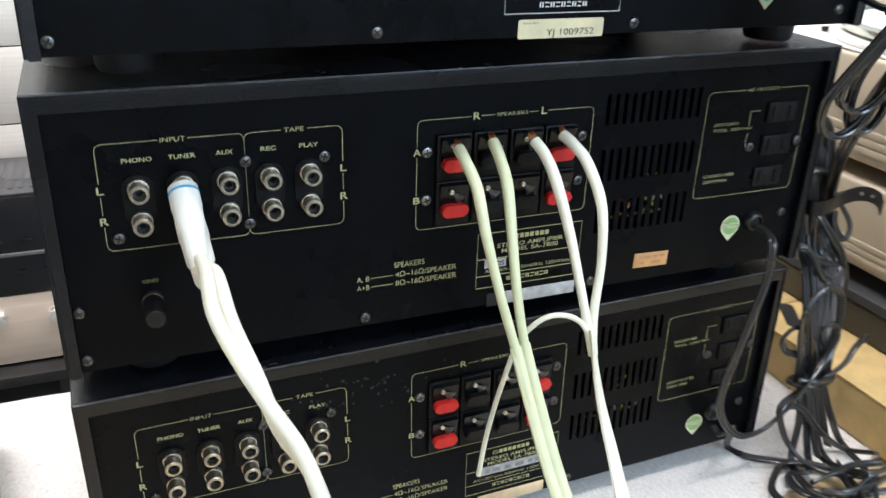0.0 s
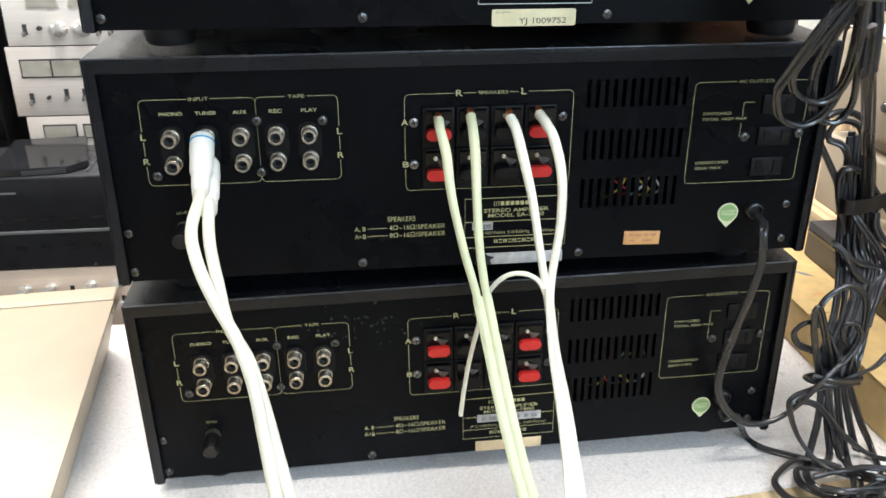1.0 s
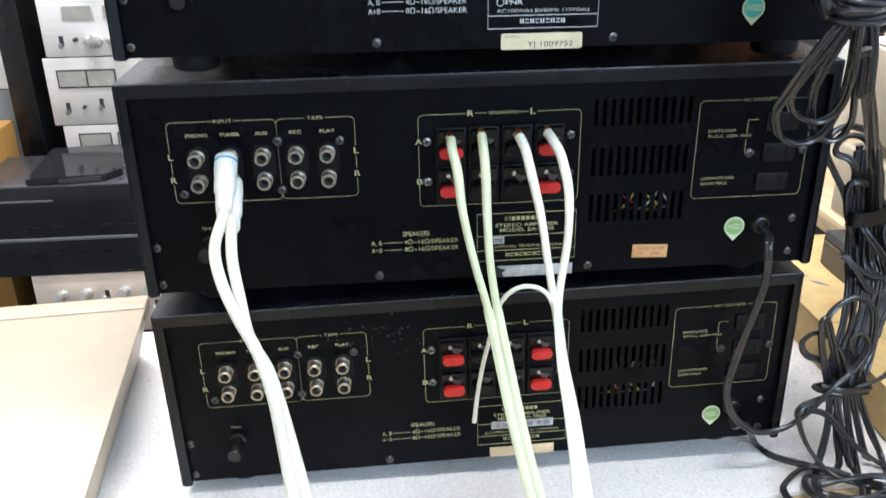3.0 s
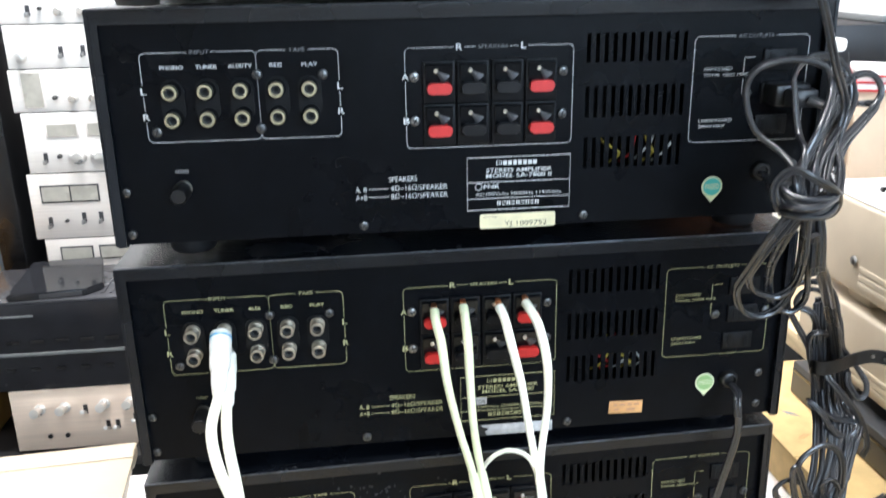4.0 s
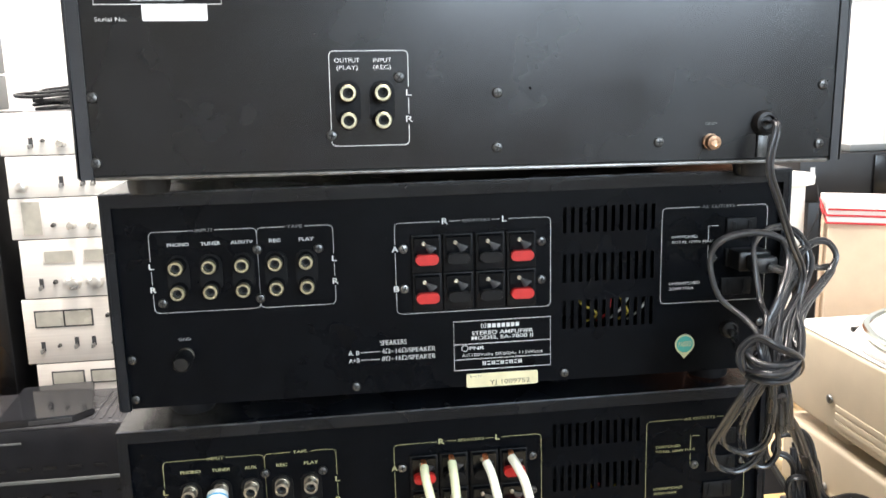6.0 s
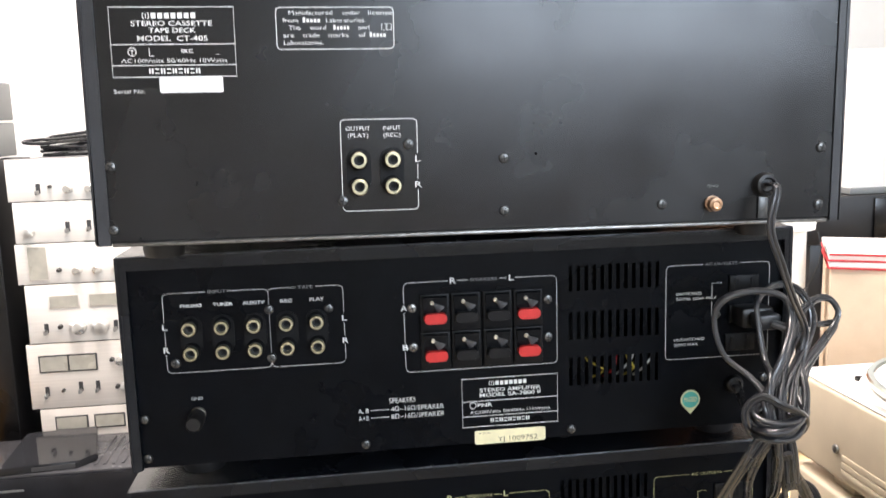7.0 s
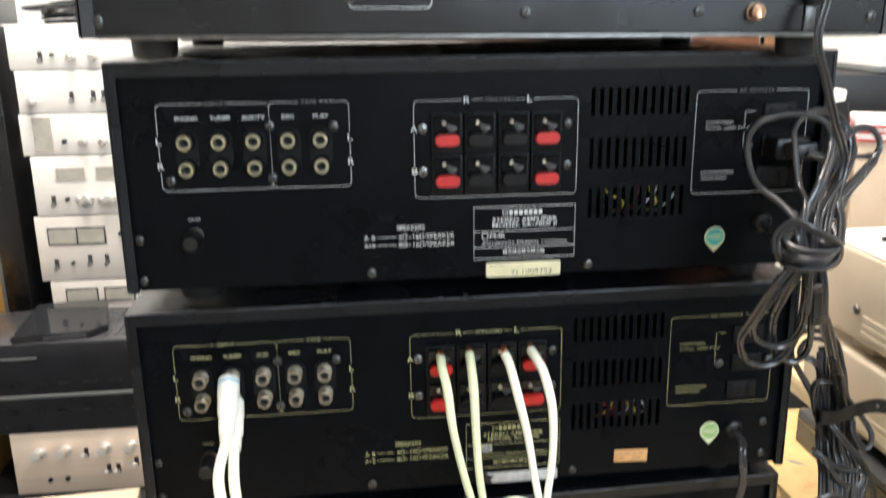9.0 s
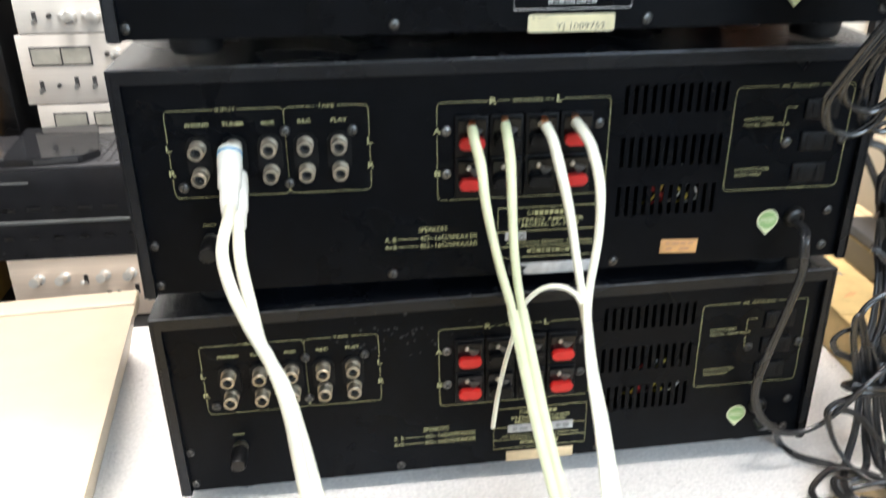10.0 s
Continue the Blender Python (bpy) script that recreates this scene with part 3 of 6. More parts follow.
def frames_print():
    w = 0.00028
    made = []
    bm = bmesh.new()
    x0, xd, x1, z0, z1, r = -0.1857, -0.1235, -0.0785, 0.0715, 0.1205, 0.003

    def arc(cx, cz, a0):
        return [(cx + r * math.cos(radians(a0 + 22.5 * k)), cz + r * math.sin(radians(a0 + 22.5 * k))) for k in range(5)]

    # input frame, broken where words stand on it
    ribbon([(-0.1600, z1)] + arc(x0 + r, z1 - r, 90) + [(x0, 0.1030)], w, bm=bm)
    ribbon([(x0, 0.0970), (x0, 0.0888)], w, bm=bm)
    ribbon([(x0, 0.0830)] + arc(x0 + r, z0 + r, 180) + arc(xd - r, z0 + r, 270)[:5] + [(xd, z1 - r)] + arc(xd - r, z1 - r, 0)[1:] + [(-0.1475, z1)], w, bm=bm)
    ribbon([(-0.1070, z1)] + arc(xd + r, z1 - r, 90) + [(xd, z0 + r)] + arc(xd + r, z0 + r, 180)[1:] + arc(x1 - r, z0 + r, 270) + [(x1, 0.0830)], w, bm=bm)
    ribbon([(x1, 0.0888), (x1, 0.0970)], w, bm=bm)
    ribbon([(x1, 0.1030)] + arc(x1 - r, z1 - r, 0) + [(-0.0950, z1)], w, bm=bm)
    made.append(("input_frame", bm))
    bm = bmesh.new()
    x0, x1, z0, z1 = -0.0415, 0.0555, 0.0625, 0.1195
    ribbon([(-0.0135, z1)] + arc(x0 + r, z1 - r, 90) + [(x0, 0.1062)], w, bm=bm)
    ribbon([(x0, 0.1010), (x0, 0.0812)], w, bm=bm)
    ribbon([(x0, 0.0760)] + arc(x0 + r, z0 + r, 180) + arc(x1 - r, z0 + r, 270) + arc(x1 - r, z1 - r, 0) + [(0.0290, z1)], w, bm=bm)
    ribbon([(-0.0080, z1), (-0.0010, z1)], w, bm=bm)
    ribbon([(0.0185, z1), (0.0235, z1)], w, bm=bm)
    made.append(("speaker_frame", bm))
    bm = bmesh.new()
    x0, x1, z0, z1 = 0.1275, 0.1975, 0.0595, 0.1215
    ribbon([(0.1520, z1)] + arc(x0 + r, z1 - r, 90) + arc(x0 + r, z0 + r, 180) + arc(x1 - r, z0 + r, 270) + arc(x1 - r, z1 - r, 0) + [(0.1770, z1)], w, bm=bm)
    ribbon([(0.1650, 0.1090), (0.1585, 0.1090), (0.1585, 0.1005)], 0.00035, bm=bm)
    ribbon([(0.1585, 0.0965), (0.1585, 0.0880), (0.1650, 0.0880)], 0.00035, bm=bm)
    made.append(("outlet_frame", bm))
    return made


def words_print(third):
    made = []
    for text, x, wd in (("PHONO", -0.1693, 0.0125), ("TUNER", -0.1506, 0.0115), (third, -0.1324, 0.0130 if "/" in third else 0.0075), ("REC", -0.1130, 0.0070), ("PLAY", -0.0946, 0.0088)):
        made.append(written(text, x, 0.1115, 0.0021, wd, weight=0.00006))
    made.append(written("INPUT", -0.1538, 0.1194, 0.0022, 0.0105))
    made.append(written("TAPE", -0.1010, 0.1194, 0.0022, 0.0090))
    for x in (-0.1857, -0.0785):
        made.append(written("L", x, 0.0982, 0.0036, 0.0030, weight=0.0001))
        made.append(written("R", x, 0.0841, 0.0036, 0.0036, weight=0.0001))
    made.append(written("R", -0.0108, 0.1178, 0.0038, 0.0038, weight=0.0001))
    made.append(written("L", 0.0262, 0.1178, 0.0038, 0.0030, weight=0.0001))
    made.append(written("SPEAKERS", 0.0088, 0.1185, 0.0020, 0.0170))
    made.append(written("A", -0.0415, 0.1019, 0.0036, 0.0040, weight=0.0001))
    made.append(written("B", -0.0415, 0.0769, 0.0036, 0.0036, weight=0.0001))
    made.append(written("AC OUTLETS", 0.1645, 0.1205, 0.0020, 0.0215))
    made.append(written("SWITCHED", 0.1340, 0.1018, 0.0019, 0.0172, "LEFT"))
    made.append(written("TOTAL 100W MAX", 0.1340, 0.0984, 0.0019, 0.0275, "LEFT"))
    made.append(written("UNSWITCHED", 0.1330, 0.0715, 0.0019, 0.0205, "LEFT"))
    made.append(written("200W MAX", 0.1330, 0.0681, 0.0019, 0.0165, "LEFT"))
    made.append(written("GND", -0.1698, 0.0538, 0.0018, 0.0070))
    return made


def brand_bars(bm, x, z, h, wd):
    """A maker's mark as a plain emblem and seven block letters."""
    own = bmesh.new()
    for s in (-1, 1):
        ribbon([(x + s * (0.0004 + h * 0.45 * math.cos(radians(a))), z + h / 2 + h * 0.6 * math.sin(radians(a))) for a in range(-70, 71, 20)], h * 0.16, bm=own)
    bars(own, [(x - h * 0.06, x + h * 0.06, z, z + h)])
    n = 7
    for k in range(n):
        a = x + h * 0.95 + k * wd / n
        bars(own, [(a, a + wd / n * 0.74, z, z + h * 0.98)])
    return join(bm, own)


def kana_bars(bm, x0, x1, z, h):
    n = 9
    for k in range(n):
        a = x0 + (x1 - x0) * k / n
        s = (x1 - x0) / n * 0.75
        bars(bm, [(a, a + s, z, z + h * 0.22), (a, a + s, z + h * 0.75, z + h)] if k % 2 else [(a, a + s * 0.35, z, z + h), (a + s * 0.6, a + s, z, z + h)])
    return bm


def rating_print(model, grey):
    x0, x1, z0, z1 = -0.0065, 0.0555, 0.0235, 0.0555
    bm = ribbon([(x0, z0), (x1, z0), (x1, z1), (x0, z1)], 0.00045, True)
    bars(bm, [(x0, x1, 0.0403, 0.0407), (x0, x1, 0.0303, 0.0307)])
    brand_bars(bm, 0.0125, 0.0506, 0.0026, 0.0210)
    join(bm, written("STEREO AMPLIFIER", 0.0245, 0.0463, 0.0025, 0.0395, weight=0.00005))
    join(bm, written(model, 0.0245, 0.0431, 0.0025, 0.0395 if "II" in model else 0.0340, weight=0.00005))
    if grey:
        join(bm, written("AC100Volts 50/60Hz 120Watts", 0.0245, 0.0322, 0.0021, 0.0520))
    else:
        ribbon([(0.0003 + 0.0020 * math.cos(radians(a)), 0.0378 + 0.0020 * math.sin(radians(a))) for a in range(0, 360, 30)], 0.0004, True, bm=bm)
        join(bm, written("PNR", 0.0030, 0.0366, 0.0024, 0.0095, "LEFT", weight=0.00005))
        join(bm, written("AC100Volts 50/60Hz 115Watts", 0.0245, 0.0322, 0.0021, 0.0520))
    kana_bars(bm, 0.0115, 0.0375, 0.0262, 0.0024)
    return bm


def chassis(ob, w, deep, z0, z1, side, top, proud, cover, skirt, right=None):
    """Folded sheet cover: top and two sides with a chamfered rear lip, over a box."""
    sk = prism([(-w / 2, z0), (-w / 2, z1), (w / 2, z1), (w / 2, z0), (w / 2 - 0.0016, z0), (w / 2 - 0.0016, z1 - 0.0016), (-w / 2 + 0.0016, z1 - 0.0016), (-w / 2 + 0.0016, z0)], -proud, deep, bevel=0.00078)
    part("cover", sk, cover, ob)
    lip = bmesh.new()
    outer = [(-w / 2 + 0.0017, z0), (-w / 2 + 0.0017, z1 - 0.0017), (w / 2 - 0.0017, z1 - 0.0017), (w / 2 - 0.0017, z0)]
    inner = [(-w / 2 + side, z0), (-w / 2 + side, z1 - top), (w / 2 - (right or side), z1 - top), (w / 2 - (right or side), z0)]
    rows = [[lip.verts.new((x, y, z)) for x, z in pts] for pts, y in ((outer, -proud + 0.0004), (inner, -proud + 0.0012), (inner, 0.0012), (outer, 0.0012))]
    for k in range(4):
        a, b = rows[k], rows[(k + 1) % 4]
        for j in range(3):
            lip.faces.new((a[j], a[j + 1], b[j + 1], b[j]))
    for j in (0, 3):
        lip.faces.new([r[j] for r in rows])
    part("cover_lip", lip, cover, ob)
    core = box(-w / 2 + 0.002, w / 2 - 0.002, 0.0018, 0.0030, z0 + 0.001, z0 + 0.004)
    box(-w / 2 + 0.002, w / 2 - 0.002, 0.0030, deep - 0.004, z0 + 0.0005, z0 + 0.0020, bm=core)
    box(-w / 2 + 0.002, w / 2 - 0.002, 0.14, deep - 0.004, z0 + 0.002, z1 - 0.0020, bm=core)
    part("bottom_plate", core, M["inside"], ob)
    part("front_panel", box(-w / 2 - 0.0005, w / 2 + 0.0005, deep + 0.0002, deep + 0.008, z0 - skirt, z1 + 0.001, 0.001), M["alu"], ob)
    # thin strip: the worn edge and its bright highlight line in one
    part("worn_edge", box(-w / 2 + 0.001, w / 2 - 0.001, -proud - 0.0002, -proud + 0.0005, z1 - 0.0007, z1 + 0.0002, 0.0002), M["wornglint"], ob, "edge worn to bare metal, with its highlight in the colour")


RIB = mesh_of("vent_rib", box(0, 0.028, 0, 0.005, -0.0003, 0.0006, 0.0002), M["cover"])
FOOT_MESH = mesh_of("foot", turned([(0.0, 0.0018), (0.0125, 0.0018), (0.0135, 0.0035), (0.0145, 0.0122), (0, 0.0122)], pose(0, 0, 0, -90), 20), M["rubber"])


def amplifier(m, label, ink, third, model, jacks, sticker, disc, grey):
    ob = thing("amplifier", m, label, "amplifier", "stacked amplifiers")
    z0 = FOOT
    chassis(ob, W, DEEP, z0, TALL, 0.0062, 0.0085, 0.0055, M["cover"], 0.0105, 0.0052)
    holes = [(x - 0.0012, x + 0.0012, a, b) for x, a, b in VENTS]
    part("rear_panel", plate_with_holes(-W / 2 + 0.0035, W / 2 - 0.0035, z0 + 0.0004, TALL - 0.004, 0.0012, holes), M["panel"], ob)
    for x in (-0.172, 0.172):
        for y in (0.024, 0.17):
            part("foot", FOOT_MESH, None, ob, "", pose(x, y, 0))
    for k in range(9):
        part("vent_rib", RIB, None, ob, "", pose(-0.155 + 0.036 * k, 0.16, TALL))
    for x, z in ((-0.2015, 0.0435), (-0.2015, 0.0187), (-0.0685, 0.0175), (0.0645, 0.0175), (0.1955, 0.0436), (0.1960, 0.0204), (-0.1805, 0.0775), (-0.0875, 0.1065), (-0.1235, 0.1075), (-0.1235, 0.0775)):
        add_screw(ob, x, z)
    for x, z in ((-0.0365, 0.1035), (-0.0365, 0.0785), (0.0495, 0.1045), (0.0495, 0.0800), (0.1615, 0.0880), (0.1955, 0.0890)):
        add_screw(ob, x, z, x < 0)
    for x in RCA_X:
        part("jack_plate", JACK_BASE, None, ob, "", pose(x, 0, 0.0975))
        for z in (0.1000, 0.0850):
            jack(ob, x, z, jacks)
    for r, z in enumerate(ROWS_Z):
        for c, x in enumerate(COLS):
            terminal(ob, x, z, c in (0, 3))
    for x, z in ((0.1800, 0.1075), (0.1800, 0.0880), (0.1780, 0.0690)):
        o = part("outlet", OUTLET, None, ob, "", pose(x, 0, z))
        part("outlet_contact", OSLOT, None, o)
        part("outlet_rim", OFRAME, None, o)
    g = part("ground_post", GND_BASE, None, ob, "", pose(-0.1698, 0, 0.0445))
    part("post_knob", GND_KNOB, None, g)
    for name, bm in frames_print():
        part(name, bm, ink, ob)
    for k, bm in enumerate(words_print(third)):
        worn = "/" in third and k in (5, 6, 13, 16)
        part("printed_word", bm, M["inkdim"] if worn else ink, ob, "half worn off printed word" if worn else "")
    part("load_table", ohm_lines(), ink, ob)
    part("rating_plate", rating_print(model, grey), ink, ob)
    s = part("sticker", DROP, None, ob, sticker[2], pose(sticker[0], 0, sticker[1]))
    part("sticker_disc", DISC[disc], None, s)
    part("sticker_word", PASSED, None, s)
    part("cord_grommet", turned([(0.0062, 0), (0.0062, 0.0018), (0.0052, 0.0038), (0.0040, 0.0043), (0.0034, 0.0026), (0, 0.0026)], pose(0.1745, 0, 0.0405), 18), M["black"], ob)
    random.seed(len(label))
    for k, mat in enumerate(("yellowwire", "redwire", "whitewire", "yellowwire", "whitewire")):
        x = 0.085 + 0.007 * k
        part("inner_wire", tube([(x, 0.020, 0.045), (x + 0.004, 0.010, 0.053), (x + random.uniform(-0.01, 0.012), 0.012, 0.062), (x + 0.01, 0.020, 0.070)], 0.0008, seg=6, step=3), M[mat], ob)
    return ob


low = amplifier(pose(0.0692, 0.0021, 0.0090, 0, -0.98, 0.31), "black stereo amplifier with olive lettering at the bottom of the stack", M["inkolive"], "AUX", "MODEL SA-7800", "old", (0.1605, 0.0345, "green and cream drop-shaped sticker"), "green", True)
part("paper_label", box(0.002, 0.0475, -0.0005, -0.0001, 0.0125, 0.0205, 0.0001), M["tan"], low, "yellowed blank paper label")
part("worn_label", box(0.0030, 0.0465, -0.0006, -0.0001, 0.0362, 0.0422, 0.0001), M["peel"], low, "worn grey paper strip")
wl = bmesh.new()
for x, w_ in ((0.006, 0.003), (0.011, 0.005), (0.019, 0.004), (0.026, 0.006), (0.035, 0.003), (0.040, 0.004)):
    bars(wl, [(x, x + w_, 0.0378, 0.0406)], y=-0.0009)
part("faded_marks", wl, M["inkdim"], low)
random.seed(11)
spots = bmesh.new()
for k in range(46):
    cx, cz, r_ = random.gauss(-0.072, 0.022), random.gauss(0.118, 0.007), random.uniform(0.0003, 0.0011)
    if 0.095 < cz < 0.134:
        prism([(cx + r_ * math.cos(a * math.tau / 7) * random.uniform(0.7, 1.2), cz + r_ * math.sin(a * math.tau / 7)) for a in range(7)], -0.00022, -0.00006, bm=spots)
tagged(part("dust_spots", spots, M["dustspot"], low, "grey dust spots"), kind="stuff")
mid = amplifier(pose(0.0676, 0.0013, 0.1515, 0, -0.27, -0.16), "black stereo amplifier with ivory cables plugged into its rear", M["inkolive"], "AUX", "MODEL SA-7800", "old", (0.1585, 0.0390, "green and cream drop-shaped sticker"), "green", True)
part("paper_label", box(0.0005, 0.0545, -0.0005, -0.0001, 0.0120, 0.0195, 0.0001), M["peel"], mid, "torn grey paper label")
part("torn_patch", prism([(0.0003, 0.0118), (0.0105, 0.0118), (0.0092, 0.0150), (0.0118, 0.0168), (0.0080, 0.0182), (0.0060, 0.0197), (0.0003, 0.0197)], -0.0008, -0.00052), M["inside"], mid, "torn away patch")
st = part("price_sticker", box(-0.0115, 0.0115, -0.0005, -0.0001, -0.0045, 0.0045, 0.0001), M["orange"], mid, "orange paper price sticker", pose(0.1045, 0, 0.0250, 0, 2, 0))
sb = bmesh.new()
for x, z, w_ in ((-0.0085, 0.0012, 0.0025), (-0.0045, 0.0012, 0.0040), (0.0010, 0.0014, 0.0030), (0.0055, 0.0014, 0.0035), (-0.0080, -0.0024, 0.0035), (0.0005, -0.0024, 0.0060)):
    bars(sb, [(x, x + w_, z, z + 0.0014)], y=-0.0007)
part("sticker_marks", sb, M["doorframe"], st)
kk = part("code_label", box(-0.002, 0.0105, -0.0006, -0.0001, 0.0352, 0.0400, 0.0001), M["peel"], mid, "small grey paper label")
part("code_word", written("KKDS", 0.0045, 0.0362, 0.0028, 0.0095, y=-0.0009, weight=0.0001), M["inkblack"], kk)
top = amplifier(pose(0.0720, -0.0034, 0.2965, 0, 0.03, -0.2), "black stereo amplifier with white lettering below the cassette deck", M["inkwhite"], "AUX/TV", "MODEL SA-7800 II", "new", (0.1450, 0.0315, "teal and cream drop-shaped sticker"), "teal", False)
sl = part("paper_label", prism(rounded(0.0010, 0.0472, 0.0117, 0.0207, 0.0012), -0.0005, -0.0001), M["cream"], top, "cream paper serial label")
part("serial_words", join(written("Serial No.", 0.0030, 0.0186, 0.0013, 0.0085, "LEFT", y=-0.0008), written("YJ 1009752", 0.0290, 0.0131, 0.0032, 0.0260, y=-0.0008)), M["inkblack"], sl)

# ---------------------------------------------------------------- cassette deck
DW, DH, dz0 = 0.417, 0.140, 0.0085
deck = thing("cassette_deck", pose(0.0745, -0.0565, 0.4440, 0, 0.6, 0), "black cassette tape deck on top of the amplifier stack", "cassette deck")
chassis(deck, DW, 0.27, dz0, DH + 0.0010, 0.0078, 0.0066, 0.0022, M["deckcover"], 0.0105, 0.0060)
part("rear_panel", plate_with_holes(-DW / 2 + 0.0035, DW / 2 - 0.0035, dz0 + 0.0022, DH - 0.004, 0.0012, [(0.0268, 0.0282, 0.0508, 0.0522)]), M["deckpanel"], deck)
part("bottom_edge", box(-DW / 2 + 0.009, DW / 2 - 0.009, -0.0030, 0.0015, dz0 - 0.0004, dz0 + 0.0014, 0.0004), M["dullsteel"], deck, "bare steel bottom edge")
for x in (-0.181, 0.175):
    for y in (0.036, 0.22):
        part("foot", turned([(0, -0.0030), (0.0105, -0.0030), (0.0115, 0.000), (0.0120, 0.0085), (0, 0.0085)], pose(x, y, 0, -90), 20), M["rubber"], deck)
for x, z in ((-0.1980, 0.0500), (-0.1990, 0.0168), (0.0095, 0.0494), (0.0095, 0.0204), (0.1005, 0.0210), (0.1955, 0.0510), (0.1955, 0.0180), (-0.0430, 0.0582), (-0.0790, 0.0284)):
    add_screw(deck, x, z)
for x in (-0.0700, -0.0521):
    part("jack_plate", JACK_BASE, None, deck, "", pose(x, 0, 0.0481))
    for z in (0.0505, 0.0365):
        jack(deck, x, z, "new")
w_ = 0.00038
dp = bmesh.new()
ribbon([(-0.0375, 0.0490), (-0.0375, 0.0410)], w_, bm=dp)
ribbon([(-0.0375, 0.0350)] + [(-0.0375, 0.0270)] + rounded(-0.0785, -0.0375, 0.0245, 0.0735, 0.0025)[18:24][::-1] + rounded(-0.0785, -0.0375, 0.0245, 0.0735, 0.0025)[12:18][::-1] + rounded(-0.0785, -0.0375, 0.0245, 0.0735, 0.0025)[6:12][::-1] + rounded(-0.0785, -0.0375, 0.0245, 0.0735, 0.0025)[0:6][::-1] + [(-0.0375, 0.0550)], w_, bm=dp)
part("printed_frame", dp, M["inkwhite"], deck, "", pose(-0.0006, 0, -0.0016))
for t_, x, z, wd in (("OUTPUT", -0.0692, 0.0676, 0.0130), ("(PLAY)", -0.0692, 0.0640, 0.0110), ("INPUT", -0.0510, 0.0676, 0.0095), ("(REC)", -0.0510, 0.0640, 0.0092), ("L", -0.0375, 0.0503, 0.0030), ("R", -0.0375, 0.0364, 0.0036)):
    part("printed_word", written(t_, x, z, 0.0023 if len(t_) > 1 else 0.0035, wd), M["inkwhite"], deck, "", pose(-0.0006, 0, -0.0016))
part("printed_word", written("GND", 0.1305, 0.0298, 0.0017, 0.0068), M["inkdim"], deck)
x0, x1, z0, z1 = -0.1935, -0.1300, 0.0985, 0.1335
rp = ribbon([(x0, z0), (x1, z0), (x1, z1), (x0, z1)], 0.00045, True)
bars(rp, [(x0, x1, 0.1147, 0.1151), (x0, x1, 0.1042, 0.1046)])
brand_bars(rp, -0.1750, 0.1278, 0.0028, 0.0235)
join(rp, written("STEREO CASSETTE", -0.1620, 0.1242, 0.0025, 0.0415, weight=0.00005))
join(rp, written("TAPE DECK", -0.1620, 0.1207, 0.0025, 0.0240, weight=0.00005))
join(rp, written("MODEL  CT-405", -0.1620, 0.1166, 0.0027, 0.0360, weight=0.00005))
ribbon([(-0.1830 + 0.0021 * math.cos(radians(a)), 0.1112 + 0.0021 * math.sin(radians(a))) for a in range(0, 360, 30)], 0.0004, True, bm=rp)
bars(rp, [(-0.1842, -0.1818, 0.1118, 0.1122), (-0.1832, -0.1828, 0.1098, 0.1118), (-0.1745, -0.1741, 0.1090, 0.1132), (-0.1745, -0.1718, 0.1090, 0.1093), (-0.1402, -0.1378, 0.1095, 0.1097)])
join(rp, written("SKC", -0.1550, 0.1106, 0.0018, 0.0062, weight=0.00005))
join(rp, written("AC100Volts 50/60Hz 10Watts", -0.1615, 0.1057, 0.0022, 0.0545))
kana_bars(rp, -0.1750, -0.1480, 0.1002, 0.0026)
part("rating_plate", rp, M["inkwhite"], deck, "", pose(-0.0048, 0, -0.0031) @ Matrix.Diagonal((0.975, 1, 1, 1)))
lp = ribbon(rounded(-0.1095, -0.0485, 0.1112, 0.1325, 0.0022), 0.0004, True)
for k, line in enumerate(([("Manufactured", 0.003, 0.0225), ("under", 0.031, 0.0090), ("license", 0.0442, 0.0125)], [("from", 0, 0.0080), (None, 0.0105, 0.0095), ("Laboratories.", 0.0222, 0.0205)], [("The", 0.003, 0.0060), ("word", 0.0138, 0.0085), (None, 0.0262, 0.0088), ("and", 0.0390, 0.0058)], [("are", 0, 0.0055), ("trade", 0.0102, 0.0085), ("marks", 0.0232, 0.0105), ("of", 0.0392, 0.0035), (None, 0.0450, 0.0090)], [("Laboratories.", 0, 0.0205)])):
    z = 0.1287 - 0.0038 * k
    for t_, dx, wd in line:
        if t_:
            join(lp, written(t_, -0.1062 + dx, z, 0.0023, wd, "LEFT"))
        else:
            bars(lp, [(-0.1062 + dx + wd * q, -0.1062 + dx + wd * (q + 0.13), z, z + (0.0024 if q == 0 else 0.0017)) for q in (0, 0.2, 0.4, 0.6, 0.8)])
ribbon([(-0.0548, 0.1208), (-0.0525, 0.1208), (-0.0525, 0.1240), (-0.0548, 0.1240)], 0.0003, True, bm=lp)
ribbon([(-0.0520, 0.1208), (-0.0497, 0.1208), (-0.0497, 0.1240), (-0.0520, 0.1240)], 0.0003, True, bm=lp)
part("licence_plate", lp, M["inkwhite"], deck, "", pose(-0.0007, 0, -0.0025))
part("serial_words", written("Serial No.", -0.1938, 0.0872, 0.0022, 0.0155, "LEFT"), M["inkwhite"], deck)
part("paper_label", prism(rounded(-0.1706, -0.1387, 0.0873, 0.0953, 0.0010), -0.0005, -0.0001), M["whitelabel"], deck, "blank white paper label")
